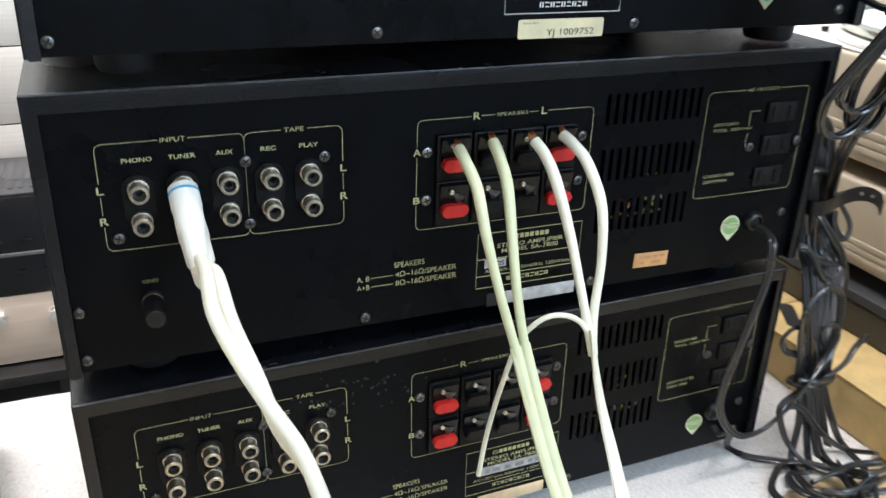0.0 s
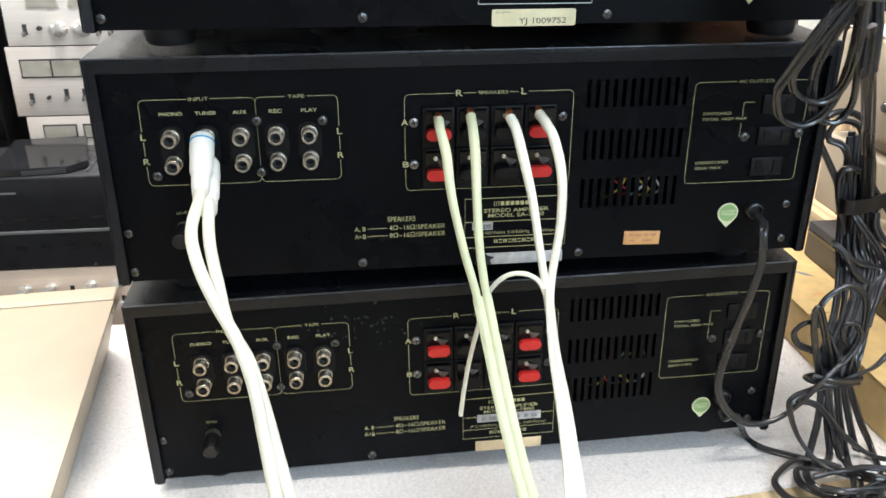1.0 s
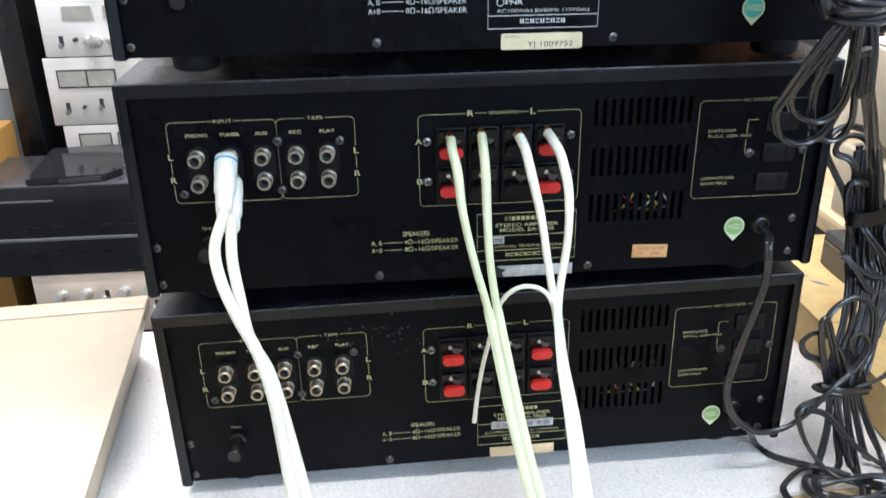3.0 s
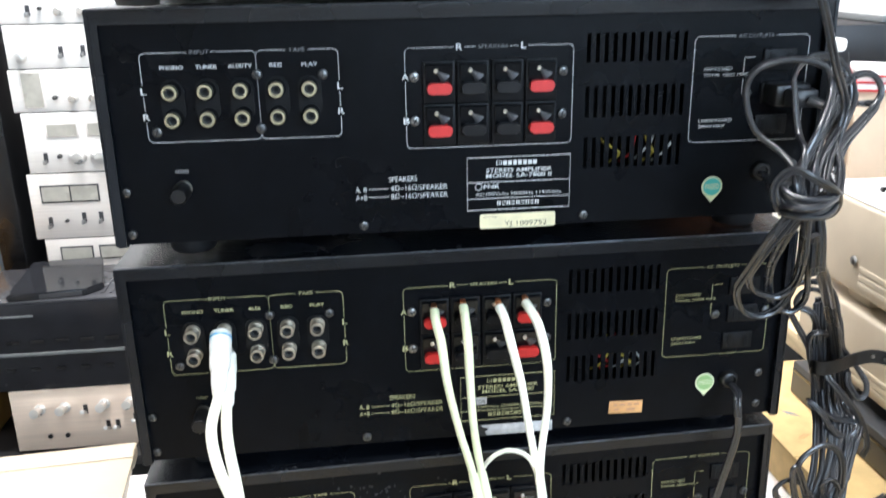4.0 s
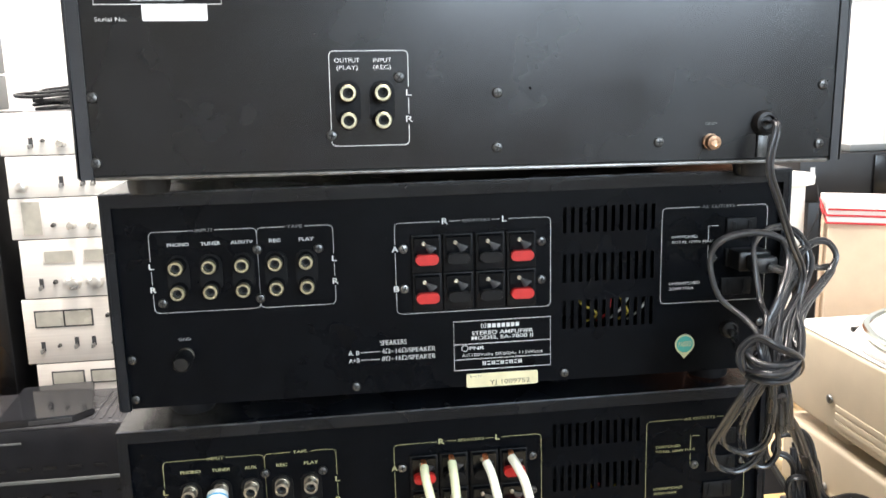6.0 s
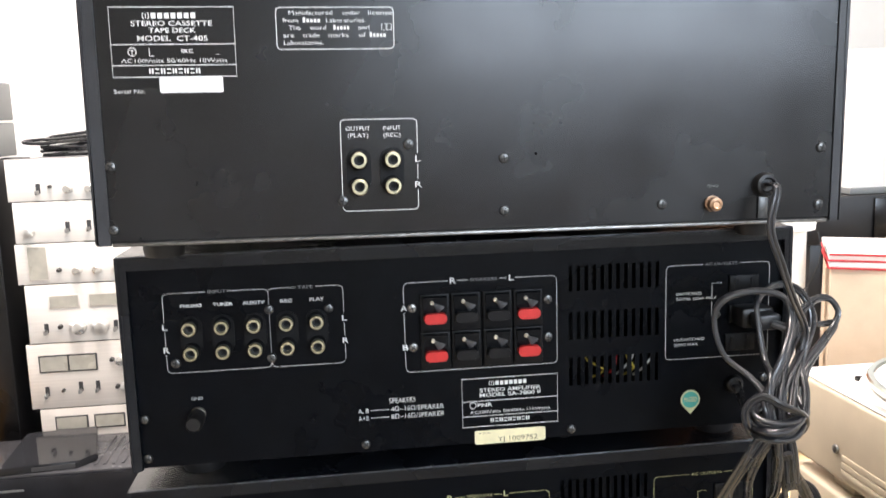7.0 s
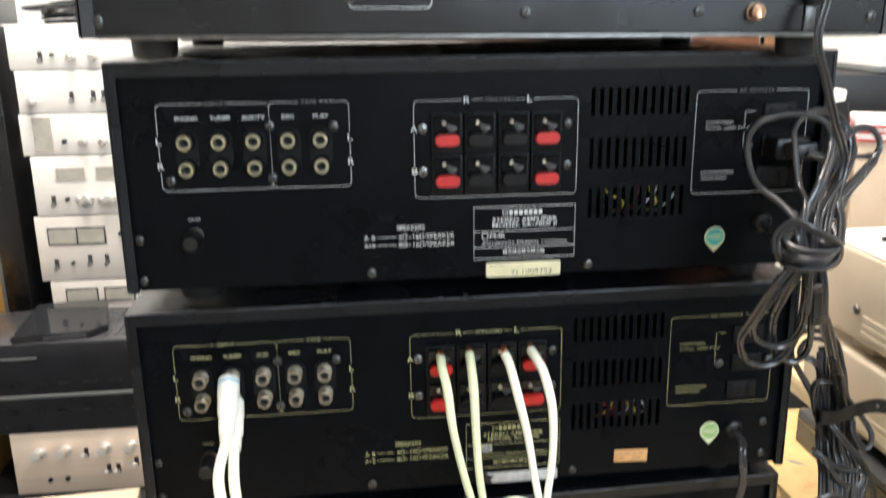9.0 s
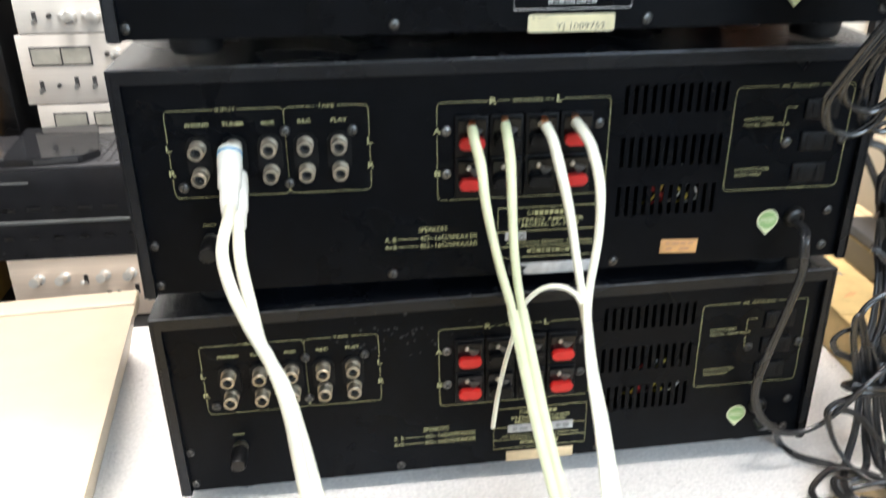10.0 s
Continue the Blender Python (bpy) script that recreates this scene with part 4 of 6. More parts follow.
g = part("ground_post", turned([(0.0046, 0), (0.0046, 0.0015), (0.0040, 0.0018), (0.0043, 0.0030), (0.0038, 0.0060), (0.0022, 0.0068), (0.0015, 0.0062), (0, 0.0062)], pose(0.1305, 0, 0.0205), 20), M["brass"], deck, "copper-coloured ground screw")
part("cord_grommet", turned([(0.0072, 0), (0.0072, 0.002), (0.0062, 0.0050), (0.0045, 0.0056), (0.0036, 0.0040), (0, 0.0040)], pose(0.1615, 0, 0.0305), 20), M["black"], deck)
part("cord_notch", box(0.1580, 0.1640, -0.0012, -0.0001, 0.0110, 0.0240, 0.0003), M["darksteel"], deck)

# ---------------------------------------------------------------- cream case on the foam sheet
case = thing("amplifier_case", pose(-0.1805, -0.0720, TABLE, 0, 0, 4.4), "cream painted metal amplifier case lying on the foam sheet", "case")
CL, CD, CZ = -0.43, 0.270, 0.0575
part("top_panel", box(CL, 0, 0, CD - 0.024, CZ - 0.0015, CZ, 0.0006), M["case"], case)
part("front_rim", box(CL + 0.0005, -0.0005, CD - 0.0235, CD, CZ - 0.012, CZ + 0.0010, 0.0010), M["case"], case)
part("front_panel", box(CL + 0.018, -0.018, CD - 0.010, CD - 0.002, 0.0005, CZ - 0.0122, 0.001), M["case"], case)
for sx in (0, 1):
    sd = bmesh.new()
    x_ = CL if sx else 0.0
    inn = 0.016 if sx else -0.016
    v = [sd.verts.new(p) for p in ((x_, 0, CZ), (x_, CD, CZ), (x_ + inn, CD, 0.0005), (x_ + inn, 0, 0.0005))]
    w = [sd.verts.new(p.co + Vector((-0.0016 if not sx else 0.0016, 0, -0.001 if p.co.z > 0.01 else 0))) for p in v]
    sd.faces.new(v)
    sd.faces.new(w[::-1])
    for k in range(4):
        sd.faces.new((v[k], w[k], w[(k + 1) % 4], v[(k + 1) % 4]))
    part("side_panel", sd, M["case"], case)
lipf = bmesh.new()
v = [lipf.verts.new(p) for p in ((CL, 0, CZ), (0, 0, CZ), (-0.012, -0.006, CZ - 0.013), (CL + 0.012, -0.006, CZ - 0.013), (CL + 0.012, 0.004, CZ - 0.013), (-0.012, 0.004, CZ - 0.013))]
lipf.faces.new(v[:4])
lipf.faces.new((v[3], v[2], v[5], v[4]))
part("rear_lip", lipf, M["case"], case)
part("rear_panel", box(CL + 0.02, -0.02, 0.006, 0.0075, 0.001, CZ - 0.003), M["panel"], case, "black recessed rear panel")
part("mitre_gap", box(-0.0008, 0.0008, -0.0005, 0.0002, -0.016, 0, 0), M["inside"], case, "", pose(-0.001, -0.003, CZ - 0.0015, 20, 40, 0))

# ---------------------------------------------------------------- boxes and units beside the stack
kb = thing("cardboard_box", pose(0, 0, 0), "flat brown cardboard box lying on the workbench", "box")
part("body", box(0.37, 0.80, -0.06, 0.298, TABLE + 0.0007, 0.0445, 0.0015), M["kraft"], kb)
part("flap", box(0.3695, 0.80, -0.0605, 0.118, 0.0446, 0.0468, 0.0008), M["kraft"], kb)
part("flap", box(0.3695, 0.80, 0.1195, 0.2985, 0.0446, 0.0468, 0.0008), M["kraft"], kb)
part("handle_cutout", prism(rounded(-0.02, 0.02, -0.006, 0.006, 0.005), -0.0004, 0.0002), M["inside"], kb, "dark hand hole", pose(0.3995, 0.10, 0.047, -90, 0, 60))


for k, (x, y, a) in enumerate(((0.395, 0.150, 20), (0.401, 0.128, 70), (0.392, 0.205, 10), (0.404, 0.190, 130))):
    part("printed_mark", prism([(-0.009, -0.001), (0.0, -0.003), (0.010, 0.0), (0.002, 0.003)], -0.0002, 0.0), M["orange"] if k < 2 else M["inkdim"], kb, "", pose(x, y, 0.0469, -90, 0, a))


def beige_unit(z0, z1, ribs, name, label, x0=0.435):
    ob = thing(name, pose(0, 0, 0), label, "audio unit", "beige units")
    part("body", box(x0, x0 + 0.43, -0.11, 0.25, z0, z1, 0.004, 3), M["beige"], ob)
    h = z1 - z0
    for k in range(ribs):
        zc = z0 + h * (0.09 + 0.085 * k)
        part("side_rib", box(x0 - 0.0008, x0 + 0.001, -0.10, 0.163, zc, zc + h * 0.072, 0.0004), M["beige"], ob)
    for y in (0.172, -0.06):
        s = part("screw", BRIGHT_SCREW, None, ob, "", pose(x0 - 0.0004, y, z0 + h * 0.36, 0, 0, -90))
        s.scale = (1.5, 1.5, 1.5)
    for y in (-0.07, 0.16):
        part("foot", box(x0 + 0.012, x0 + 0.05, y, y + 0.035, z0 - 0.0135, z0, 0.003), M["beige"], ob)
    return ob


dark = thing("tape_player", pose(0, 0, 0), "dark grey flat audio unit on the cardboard box", "audio unit")
part("body", box(0.425, 0.86, -0.11, 0.232, 0.0475, 0.082, 0.002), M["darkgrey"], dark)
part("trim_line", box(0.4243, 0.4252, -0.10, 0.23, 0.071, 0.0745, 0.0002), M["gloss"], dark)
beige_unit(0.0955, 0.1640, 3, "tuner_unit", "beige plastic audio unit with ribbed sides under another unit")
upper = beige_unit(0.1775, 0.2580, 3, "turntable_unit", "beige plastic turntable with ribbed sides and round metal rim")
part("top_plate", box(0.437, 0.863, -0.108, 0.248, 0.2582, 0.2600, 0.0006), M["page"], upper)
PLATTER = pose(0.553, 0.116, 0.2602, -90)
part("platter_base", turned([(0.112, 0), (0.1135, 0.001), (0.1135, 0.0040), (0.110, 0.0055), (0, 0.0055)], PLATTER, 72), M["alu2"], upper, "pale round platter base")
part("platter_rim", turned([(0.101, 0.0056), (0.103, 0.0065), (0.1065, 0.0085), (0.108, 0.0140), (0.1065, 0.0160), (0.102, 0.0160), (0.1005, 0.0145), (0.100, 0.0135)], PLATTER, 72), M["chrome"], upper, "polished metal rim")
part("platter_mat", turned([(0.0998, 0.0056), (0.0998, 0.0138), (0.097, 0.0146), (0, 0.0146)], PLATTER, 72), M["page"], upper, "white platter surface")
part("rim_tab", box(0.468, 0.480, 0.196, 0.201, 0.2602, 0.2645, 0.001), M["black"], upper)

side = thing("side_table", pose(0, 0, 0), "pale wooden side table behind the workbench", "table")
part("top", box(0.56, 1.24, 0.30, 0.84, -0.025, 0.0, 0.002), M["wood"], side)
for x in (0.59, 1.21):
    for y in (0.34, 0.80):
        part("leg", box(x - 0.02, x + 0.02, y - 0.02, y + 0.02, FLOOR, -0.0255, 0.002), M["wood"], side)
cart = thing("carton", pose(0.676, 0.58, 0, 0, 0, -28) @ pose(-0.676, -0.58, 0), "tan carton with red-edged white lids on the workbench", "box")
part("body", box(0.676, 1.12, 0.58, 0.745, 0.0005, 0.290, 0.002), M["carton"], cart)
for k in range(2):
    z = 0.2903 + 0.0105 * k
    part("lid_edge", box(0.672 - 0.001 * k, 1.126, 0.575, 0.750, z, z + 0.0022, 0.0006), M["redcloth"], cart, "red cloth edge")
    part("lid", box(0.674 - 0.001 * k, 1.124, 0.577, 0.748, z + 0.0023, z + 0.0103, 0.001), M["page"], cart)
part("lid_edge", box(0.6736, 1.126, 0.5735, 0.576, 0.3095, 0.3125, 0.0006), M["redcloth"], cart, "red cloth edge")
post = thing("plastic_canister", pose(0.652, 0.66, 0.0003), "white plastic canister with a thin black wire", "canister")
part("body", turned([(0, 0), (0.030, 0), (0.031, 0.004), (0.029, 0.335), (0.041, 0.338), (0.042, 0.348), (0.040, 0.352), (0, 0.353)], pose(0, 0, 0, -90), 28), M["plugw"], post)
part("wire", tube([(0.034, -0.030, 0.335), (0.036, -0.034, 0.30), (0.020, -0.036, 0.262), (0.004, -0.036, 0.245), (0.012, -0.036, 0.225), (0.026, -0.036, 0.215)], 0.0011, seg=6), M["cord"], post)

spk = thing("loudspeaker", pose(0, 0, 0), "black vinyl loudspeaker lying on a dark cabinet", "loudspeaker")
part("body", box(0.872, 1.50, 1.0, 1.32, 0.251, 0.343, 0.003), M["blackwood"], spk)
part("grille", box(1.02, 1.49, 0.993, 0.9995, 0.256, 0.338, 0.002), M["gloss"], spk)
part("paper_label", box(0.893, 0.902, 0.9985, 0.9998, 0.296, 0.318), M["whitelabel"], spk, "small white paper label")
cab = thing("dark_cabinet", pose(0, 0, 0), "dark cabinet standing behind the workbench", "cabinet")
part("body", box(0.905, 1.52, 1.02, 1.45, FLOOR, 0.2505, 0.003), M["blackwood"], cab)
part("door", box(0.93, 1.50, 1.008, 1.0195, FLOOR + 0.06, 0.235, 0.002), M["darkgrey"], cab)
wb = thing("storage_box", pose(0, 0, 0), "pale storage box on top of the black loudspeaker", "box")
part("body", box(0.985, 1.50, 1.02, 1.30, 0.3435, 0.62, 0.003), M["page"], wb)
# grey band puts the shadow along the box's bottom edge into colour
part("rim", box(0.981, 1.504, 1.016, 1.304, 0.3437, 0.356, 0.002), M["grey"], wb)

# ---------------------------------------------------------------- far shelf, left side
lowb = thing("low_bench", pose(0, 0, 0), "low dark bench along the back wall", "bench")
part("top", box(-1.5, -0.23, 1.36, 2.13, -0.665, -0.640, 0.002), M["blackwood"], lowb)
part("end_board", box(-0.2295, -0.06, 1.36, 1.78, -0.665, -0.640, 0.002), M["blackwood"], lowb)
for x in (-1.45, -0.25):
    for y in (1.40, 2.08):
        part("leg", box(x - 0.02, x + 0.02, y - 0.02, y + 0.02, FLOOR, -0.6655), M["blackwood"], lowb)


def knob(ob, x, y, z, r, deep, mat="alu"):
    part("knob", turned([(r * 1.12, 0), (r * 1.12, deep * 0.12), (r, deep * 0.2), (r * 0.94, deep * 0.95), (r * 0.8, deep), (0, deep)], pose(x, y, z), 18), M[mat], ob)


def silver_unit(x0, y, z0, z1, label, meters=(), knobs=(), switches=(), mat="alu", w=0.55):
    ob = thing("hifi_unit", pose(0, 0, 0), label, "audio unit", "silver units")
    part("body", box(x0 + 0.004, x0 + w - 0.004, y + 0.006, y + 0.30, z0 + 0.006, z1 - 0.004, 0.002), M["darkgrey"], ob)
    part("front_panel", box(x0, x0 + w, y, y + 0.006, z0 + 0.001, z1 - 0.001, 0.0015), M[mat], ob)
    h = z1 - z0
    for a, b, c, d in meters:
        m = part("meter_frame", box(x0 + a - 0.004, x0 + b + 0.004, y - 0.002, y, z0 + h * c - 0.004, z0 + h * d + 0.004, 0.001), M["darkgrey"] if mat == "alu" else M["alu"], ob)
        part("meter", box(x0 + a, x0 + b, y - 0.003, y - 0.0021, z0 + h * c, z0 + h * d), M["meter"], m)
    for a, c, r in knobs:
        knob(ob, x0 + a, y, z0 + h * c, r, 0.022 if r > 0.008 else 0.012, "satin" if r > 0.006 else "darksteel")
    for a, c in switches:
        s = part("switch_slot", box(x0 + a - 0.005, x0 + a + 0.005, y - 0.001, y, z0 + h * c - 0.012, z0 + h * c + 0.012), M["darkgrey"], ob)
        part("switch_lever", box(x0 + a - 0.003, x0 + a + 0.003, y - 0.020, y - 0.0012, z0 + h * c - 0.014, z0 + h * c - 0.004, 0.0012), M["steel"], s)
    part("foot", box(x0 + 0.03, x0 + w - 0.03, y + 0.03, y + 0.25, z0, z0 + 0.006), M["rubber"], ob)
    return ob


SY = 1.65
solid("stand", box(-0.80, -0.25, SY + 0.02, 2.0, -0.6395, -0.333, 0.003), M["blackwood"], "black box carrying the stack of silver units", "stand")
silver_unit(-0.765, SY, -0.3325, -0.1800, "silver receiver with two small windows low in the stack", [(0.038, 0.110, 0.65, 0.84), (0.132, 0.200, 0.65, 0.84)], [(0.33, 0.4, 0.018)])
silver_unit(-0.783, SY, -0.1795, -0.0120, "silver tuner with two meters and lever switches", [(0.031, 0.096, 0.58, 0.80), (0.100, 0.163, 0.58, 0.80)], [(0.081, 0.28, 0.004), (0.203, 0.71, 0.005), (0.225, 0.70, 0.012), (0.211, 0.29, 0.005), (0.232, 0.29, 0.012)], [(0.041, 0.27), (0.122, 0.32), (0.163, 0.32)])
silver_unit(-0.772, SY, -0.0115, 0.1370, "silver amplifier with two windows and round knobs", [(0.057, 0.124, 0.61, 0.80), (0.151, 0.225, 0.61, 0.80)], [(0.077, 0.28, 0.005), (0.103, 0.27, 0.007), (0.122, 0.25, 0.015), (0.155, 0.27, 0.007), (0.175, 0.25, 0.015)], [(0.043, 0.26), (0.208, 0.26), (0.235, 0.26)], "alu2")
silver_unit(-0.785, SY, 0.1375, 0.2390, "pale silver tuner with a tall window", [(0.030, 0.073, 0.12, 0.92)], [(0.100, 0.34, 0.005), (0.143, 0.32, 0.010), (0.190, 0.32, 0.010), (0.238, 0.32, 0.010)], (), "alu2")
silver_unit(-0.780, SY, 0.2395, 0.3410, "pale silver unit with small buttons", [], [(0.033, 0.28, 0.012)], [(0.124, 0.38), (0.174, 0.40), (0.198, 0.40)], "alu2")
silver_unit(-0.788, SY, 0.3415, 0.4450, "pale silver unit under a coil of black cord", [], [(0.100, 0.34, 0.004), (0.143, 0.28, 0.010), (0.193, 0.28, 0.010)], [(0.072, 0.30)], "alu2")

coil = thing("cord_coil", pose(-0.585, SY + 0.10, 0.4452), "coil of black cord lying on the silver stack", "cable")
random.seed(5)
for k in range(6):
    rx, ry, z = random.uniform(0.12, 0.17), random.uniform(0.05, 0.075), 0.006 + 0.009 * k
    part("cord_loop", tube([(rx * math.cos(a * 0.785) + random.uniform(-0.02, 0.02), ry * math.sin(a * 0.785), z + random.uniform(-0.002, 0.004) + (0.008 * math.sin(a) if k > 2 else 0)) for a in range(8)], 0.0045, seg=7, closed=True), M["cord"], coil)

up = thing("shelf_upright", pose(0, 0, 0), "dark upright of the shelf beside the silver stack", "shelf")
part("upright", box(-0.895, -0.835, 1.70, 1.98, -0.6395, 0.440, 0.002), M["blackwood"], up)
part("edge_trim", box(-0.893, -0.837, 1.6975, 1.6998, -0.6395, 0.438, 0.0008), M["black"], up)
for z0, z1 in ((0.4405, 0.535), (0.5355, 0.640)):
    gu = thing("grey_unit", pose(0, 0, 0), "grey metal audio unit stacked above the shelf", "audio unit", "grey units")
    part("body", box(-1.30, -0.868, 1.66, 1.98, z0 + 0.005, z1, 0.004), M["grey"], gu)
    part("foot", box(-1.26, -0.90, 1.70, 1.94, z0, z0 + 0.005), M["rubber"], gu)
    part("rear_screw", turned([(0.005, 0), (0.004, 0.003), (0, 0.003)], pose(-0.890, 1.66, z0 + 0.03), 10), M["darksteel"], gu)
silver_unit(-1.320, 1.72, -0.10, 0.02, "silver unit on the side shelf", [], [], (), "alu2", 0.42)
silver_unit(-1.318, 1.72, 0.0205, 0.150, "pale unit with a yellow sticker on the side shelf", [], [], (), "alu2", 0.42)
solid("side_cabinet", box(-1.32, -0.90, 1.72, 2.05, -0.6395, -0.1005, 0.003), M["grey"], "grey cabinet beside the shelf upright", "cabinet")
wd = thing("wooden_speaker", pose(0, 0, 0), "amber wooden loudspeaker box on the low bench", "loudspeaker")
part("body", box(-1.25, -0.905, 1.50, 1.71, -0.6395, -0.175, 0.004), M["amber"], wd)

rc = thing("receiver", pose(0, 0, 0), "black audio receiver with a grey sheen coloured into its top", "audio unit", "black units")
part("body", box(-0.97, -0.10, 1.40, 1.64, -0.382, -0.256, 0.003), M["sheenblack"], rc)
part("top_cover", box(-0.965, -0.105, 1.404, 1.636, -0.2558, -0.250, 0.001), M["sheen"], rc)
# vent ribs in the sheen grey, for the bright reflections in stripes
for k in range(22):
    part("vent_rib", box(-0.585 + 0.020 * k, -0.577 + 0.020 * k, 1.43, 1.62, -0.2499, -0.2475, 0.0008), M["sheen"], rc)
part("front_strip", box(-0.94, -0.73, 1.3975, 1.3998, -0.286, -0.282), M["grey"], rc)
for k in range(12):
    part("push_button", box(-0.80 + 0.055 * k, -0.77 + 0.055 * k, 1.3965, 1.3998, -0.352, -0.344, 0.001), M["black"], rc)
part("front_edge", box(-0.972, -0.098, 1.396, 1.3998, -0.382, -0.374, 0.001), M["grey"], rc)
rc2 = thing("equalizer", pose(0, 0, 0), "black flat audio unit under the receiver", "audio unit", "black units")
part("body", box(-0.95, -0.12, 1.405, 1.64, -0.4735, -0.3825, 0.003), M["sheenblack"], rc2)
for k in range(14):
    part("slider", box(-0.92 + 0.055 * k, -0.90 + 0.055 * k, 1.401, 1.4045, -0.423, -0.415, 0.001), M["black"], rc2)
sa = thing("silver_amplifier", pose(0, 0, 0), "silver amplifier with a row of metal lever knobs", "audio unit", "silver units")
part("body", box(-0.815, -0.115, 1.415, 1.64, -0.636, -0.4740, 0.003), M["darkgrey"], sa)
part("front_panel", box(-0.82, -0.11, 1.408, 1.4145, -0.634, -0.4745, 0.002), M["champagne"], sa)
for x, z in ((-0.755, -0.526), (-0.698, -0.524), (-0.607, -0.522), (-0.547, -0.520), (-0.480, -0.520), (-0.360, -0.522), (-0.255, -0.524), (-0.200, -0.524)):
    part("lever_knob", turned([(0.013, 0), (0.013, 0.004), (0.0085, 0.006), (0.0075, 0.030), (0.0110, 0.034), (0.0105, 0.044), (0, 0.045)], pose(x, 1.408, z, -14), 20), M["satin"], sa)
for x, z in ((-0.652, -0.540), (-0.605, -0.586), (-0.583, -0.586), (-0.540, -0.572)):
    slot_ = part("switch_slot", box(x - 0.005, x + 0.005, 1.4068, 1.4078, z - 0.004, z + 0.020, 0.0004), M["inside"], sa)
    part("switch_lever", turned([(0.0032, 0), (0.0038, 0.018), (0.0050, 0.032), (0, 0.034)], pose(x, 1.4066, z, -28), 14), M["satin"], slot_)
for x in (-0.742, -0.702):
    part("button", turned([(0.006, 0), (0.0055, 0.004), (0, 0.0045)], pose(x, 1.408, -0.598), 14), M["black"], sa)
for x in (-0.78, -0.42):
    part("foot", box(x - 0.015, x + 0.015, 1.44, 1.6, -0.64, -0.636), M["rubber"], sa)
lidp = thing("smoked_cover", pose(-0.690, 1.478, -0.2498, 0, 0, 6), "glossy black smoked plastic cover on the receiver", "cover")
cv = box(-0.100, 0.105, -0.065, 0.13, 0, 0.017)
bmesh.ops.bevel(cv, geom=[e_ for e_ in cv.edges if all(v_.co.x > 0 and v_.co.y < 0 for v_ in e_.verts)], offset=0.035, segments=1, affect="EDGES")
bmesh.ops.bevel(cv, geom=cv.edges[:], offset=0.003, segments=2, affect="EDGES")
for v_ in cv.verts:
    v_.co.x *= 1 - max(v_.co.y, 0) * 1.6
    v_.co.z += max(v_.co.y, 0) * 0.10
part("cover", cv, M["lid"], lidp)
part("window", box(-0.03, 0.062, -0.0668, -0.0655, 0.003, 0.013), M["darkgrey"], lidp)

fan = thing("standing_fan", pose(-0.20, 1.86, FLOOR), "pale standing fan with a round wire cage", "fan")
FC = 1.09 - FLOOR
part("base", turned([(0, 0), (0.19, 0), (0.19, 0.012), (0.03, 0.04), (0, 0.04)], pose(0, 0.05, 0, -90), 28), M["fan"], fan)
part("pole", turned([(0.014, 0.04), (0.014, FC - 0.16), (0, FC - 0.16)], pose(0, 0.05, 0, -90), 14), M["fan"], fan)
part("neck", box(-0.025, 0.025, 0.02, 0.09, FC - 0.26, FC - 0.14, 0.006), M["grey"], fan)
part("motor", turned([(0, 0), (0.05, 0.005), (0.055, 0.09), (0.03, 0.11), (0, 0.11)], pose(0, 0.12, FC), 20), M["fan"], fan)
for y, r in ((0.0, 0.245), (0.035, 0.250), (-0.02, 0.17)):
    part("cage_ring", tube([(r * math.cos(a * math.tau / 24), y, FC + r * math.sin(a * math.tau / 24)) for a in range(24)], 0.003, seg=6, step=2, closed=True), M["fan"], fan)
cw = bmesh.new()
for k in range(60):
    a = k * math.tau / 60
    tube([(0.05 * math.cos(a), -0.045, FC + 0.05 * math.sin(a)), (0.17 * math.cos(a), -0.025, FC + 0.17 * math.sin(a)), (0.245 * math.cos(a), 0.0, FC + 0.245 * math.sin(a))], 0.0010, seg=4, step=3, bm=cw)
tagged(part("cage_wires", cw, M["fan"], fan), kind="stuff")
for k in range(3):
    a = k * math.tau / 3 + 0.5
    own = bmesh.new()
    pts = [(0.04, -0.3), (0.19, -0.35), (0.21, 0.1), (0.18, 0.4), (0.04, 0.35)]
    own.faces.new([own.verts.new((r * math.cos(a + d), 0.01 + 0.03 * d, FC + r * math.sin(a + d))) for r, d in pts])
    bmesh.ops.solidify(own, geom=own.faces[:], thickness=0.002)
    part("blade", own, M["fan"], fan)

# ---------------------------------------------------------------- cables


def cord_part(name, points, r, parent, flat=1.5, mat="cord", label="", twist=None, step=6, grow=1.0, thin=1.0):
    """One run of cable under a thing."""
    return part(name, tube(points, r, flat, 16 if flat > 1 else 12, step, twist=twist, grow=grow, thin=thin), M[mat], parent, label)


knotted = thing("mains_cable", pose(0, 0, 0), "black twin power cord of the cassette deck gathered in a knot", "power cord", "power cords")
cord_part("lead", [(0.2362, -0.06, 0.4735), (0.2362, -0.072, 0.4715), (0.232, -0.074, 0.45), (0.241, -0.07, 0.429), (0.255, -0.06, 0.405), (0.269, -0.05, 0.383), (0.264, -0.055, 0.364), (0.259, -0.07, 0.352), (0.249, -0.085, 0.343), (0.233, -0.094, 0.34), (0.22, -0.088, 0.341), (0.22, -0.08, 0.35)], 0.00128, knotted, 1.78, "cord")
cord_part("lead", [(0.2465, -0.004, 0.3365), (0.247, -0.012, 0.3355), (0.239, -0.03, 0.335), (0.235, -0.05, 0.33), (0.232, -0.07, 0.328), (0.236, -0.08, 0.331)], 0.00137, knotted, 1.78, "cord")
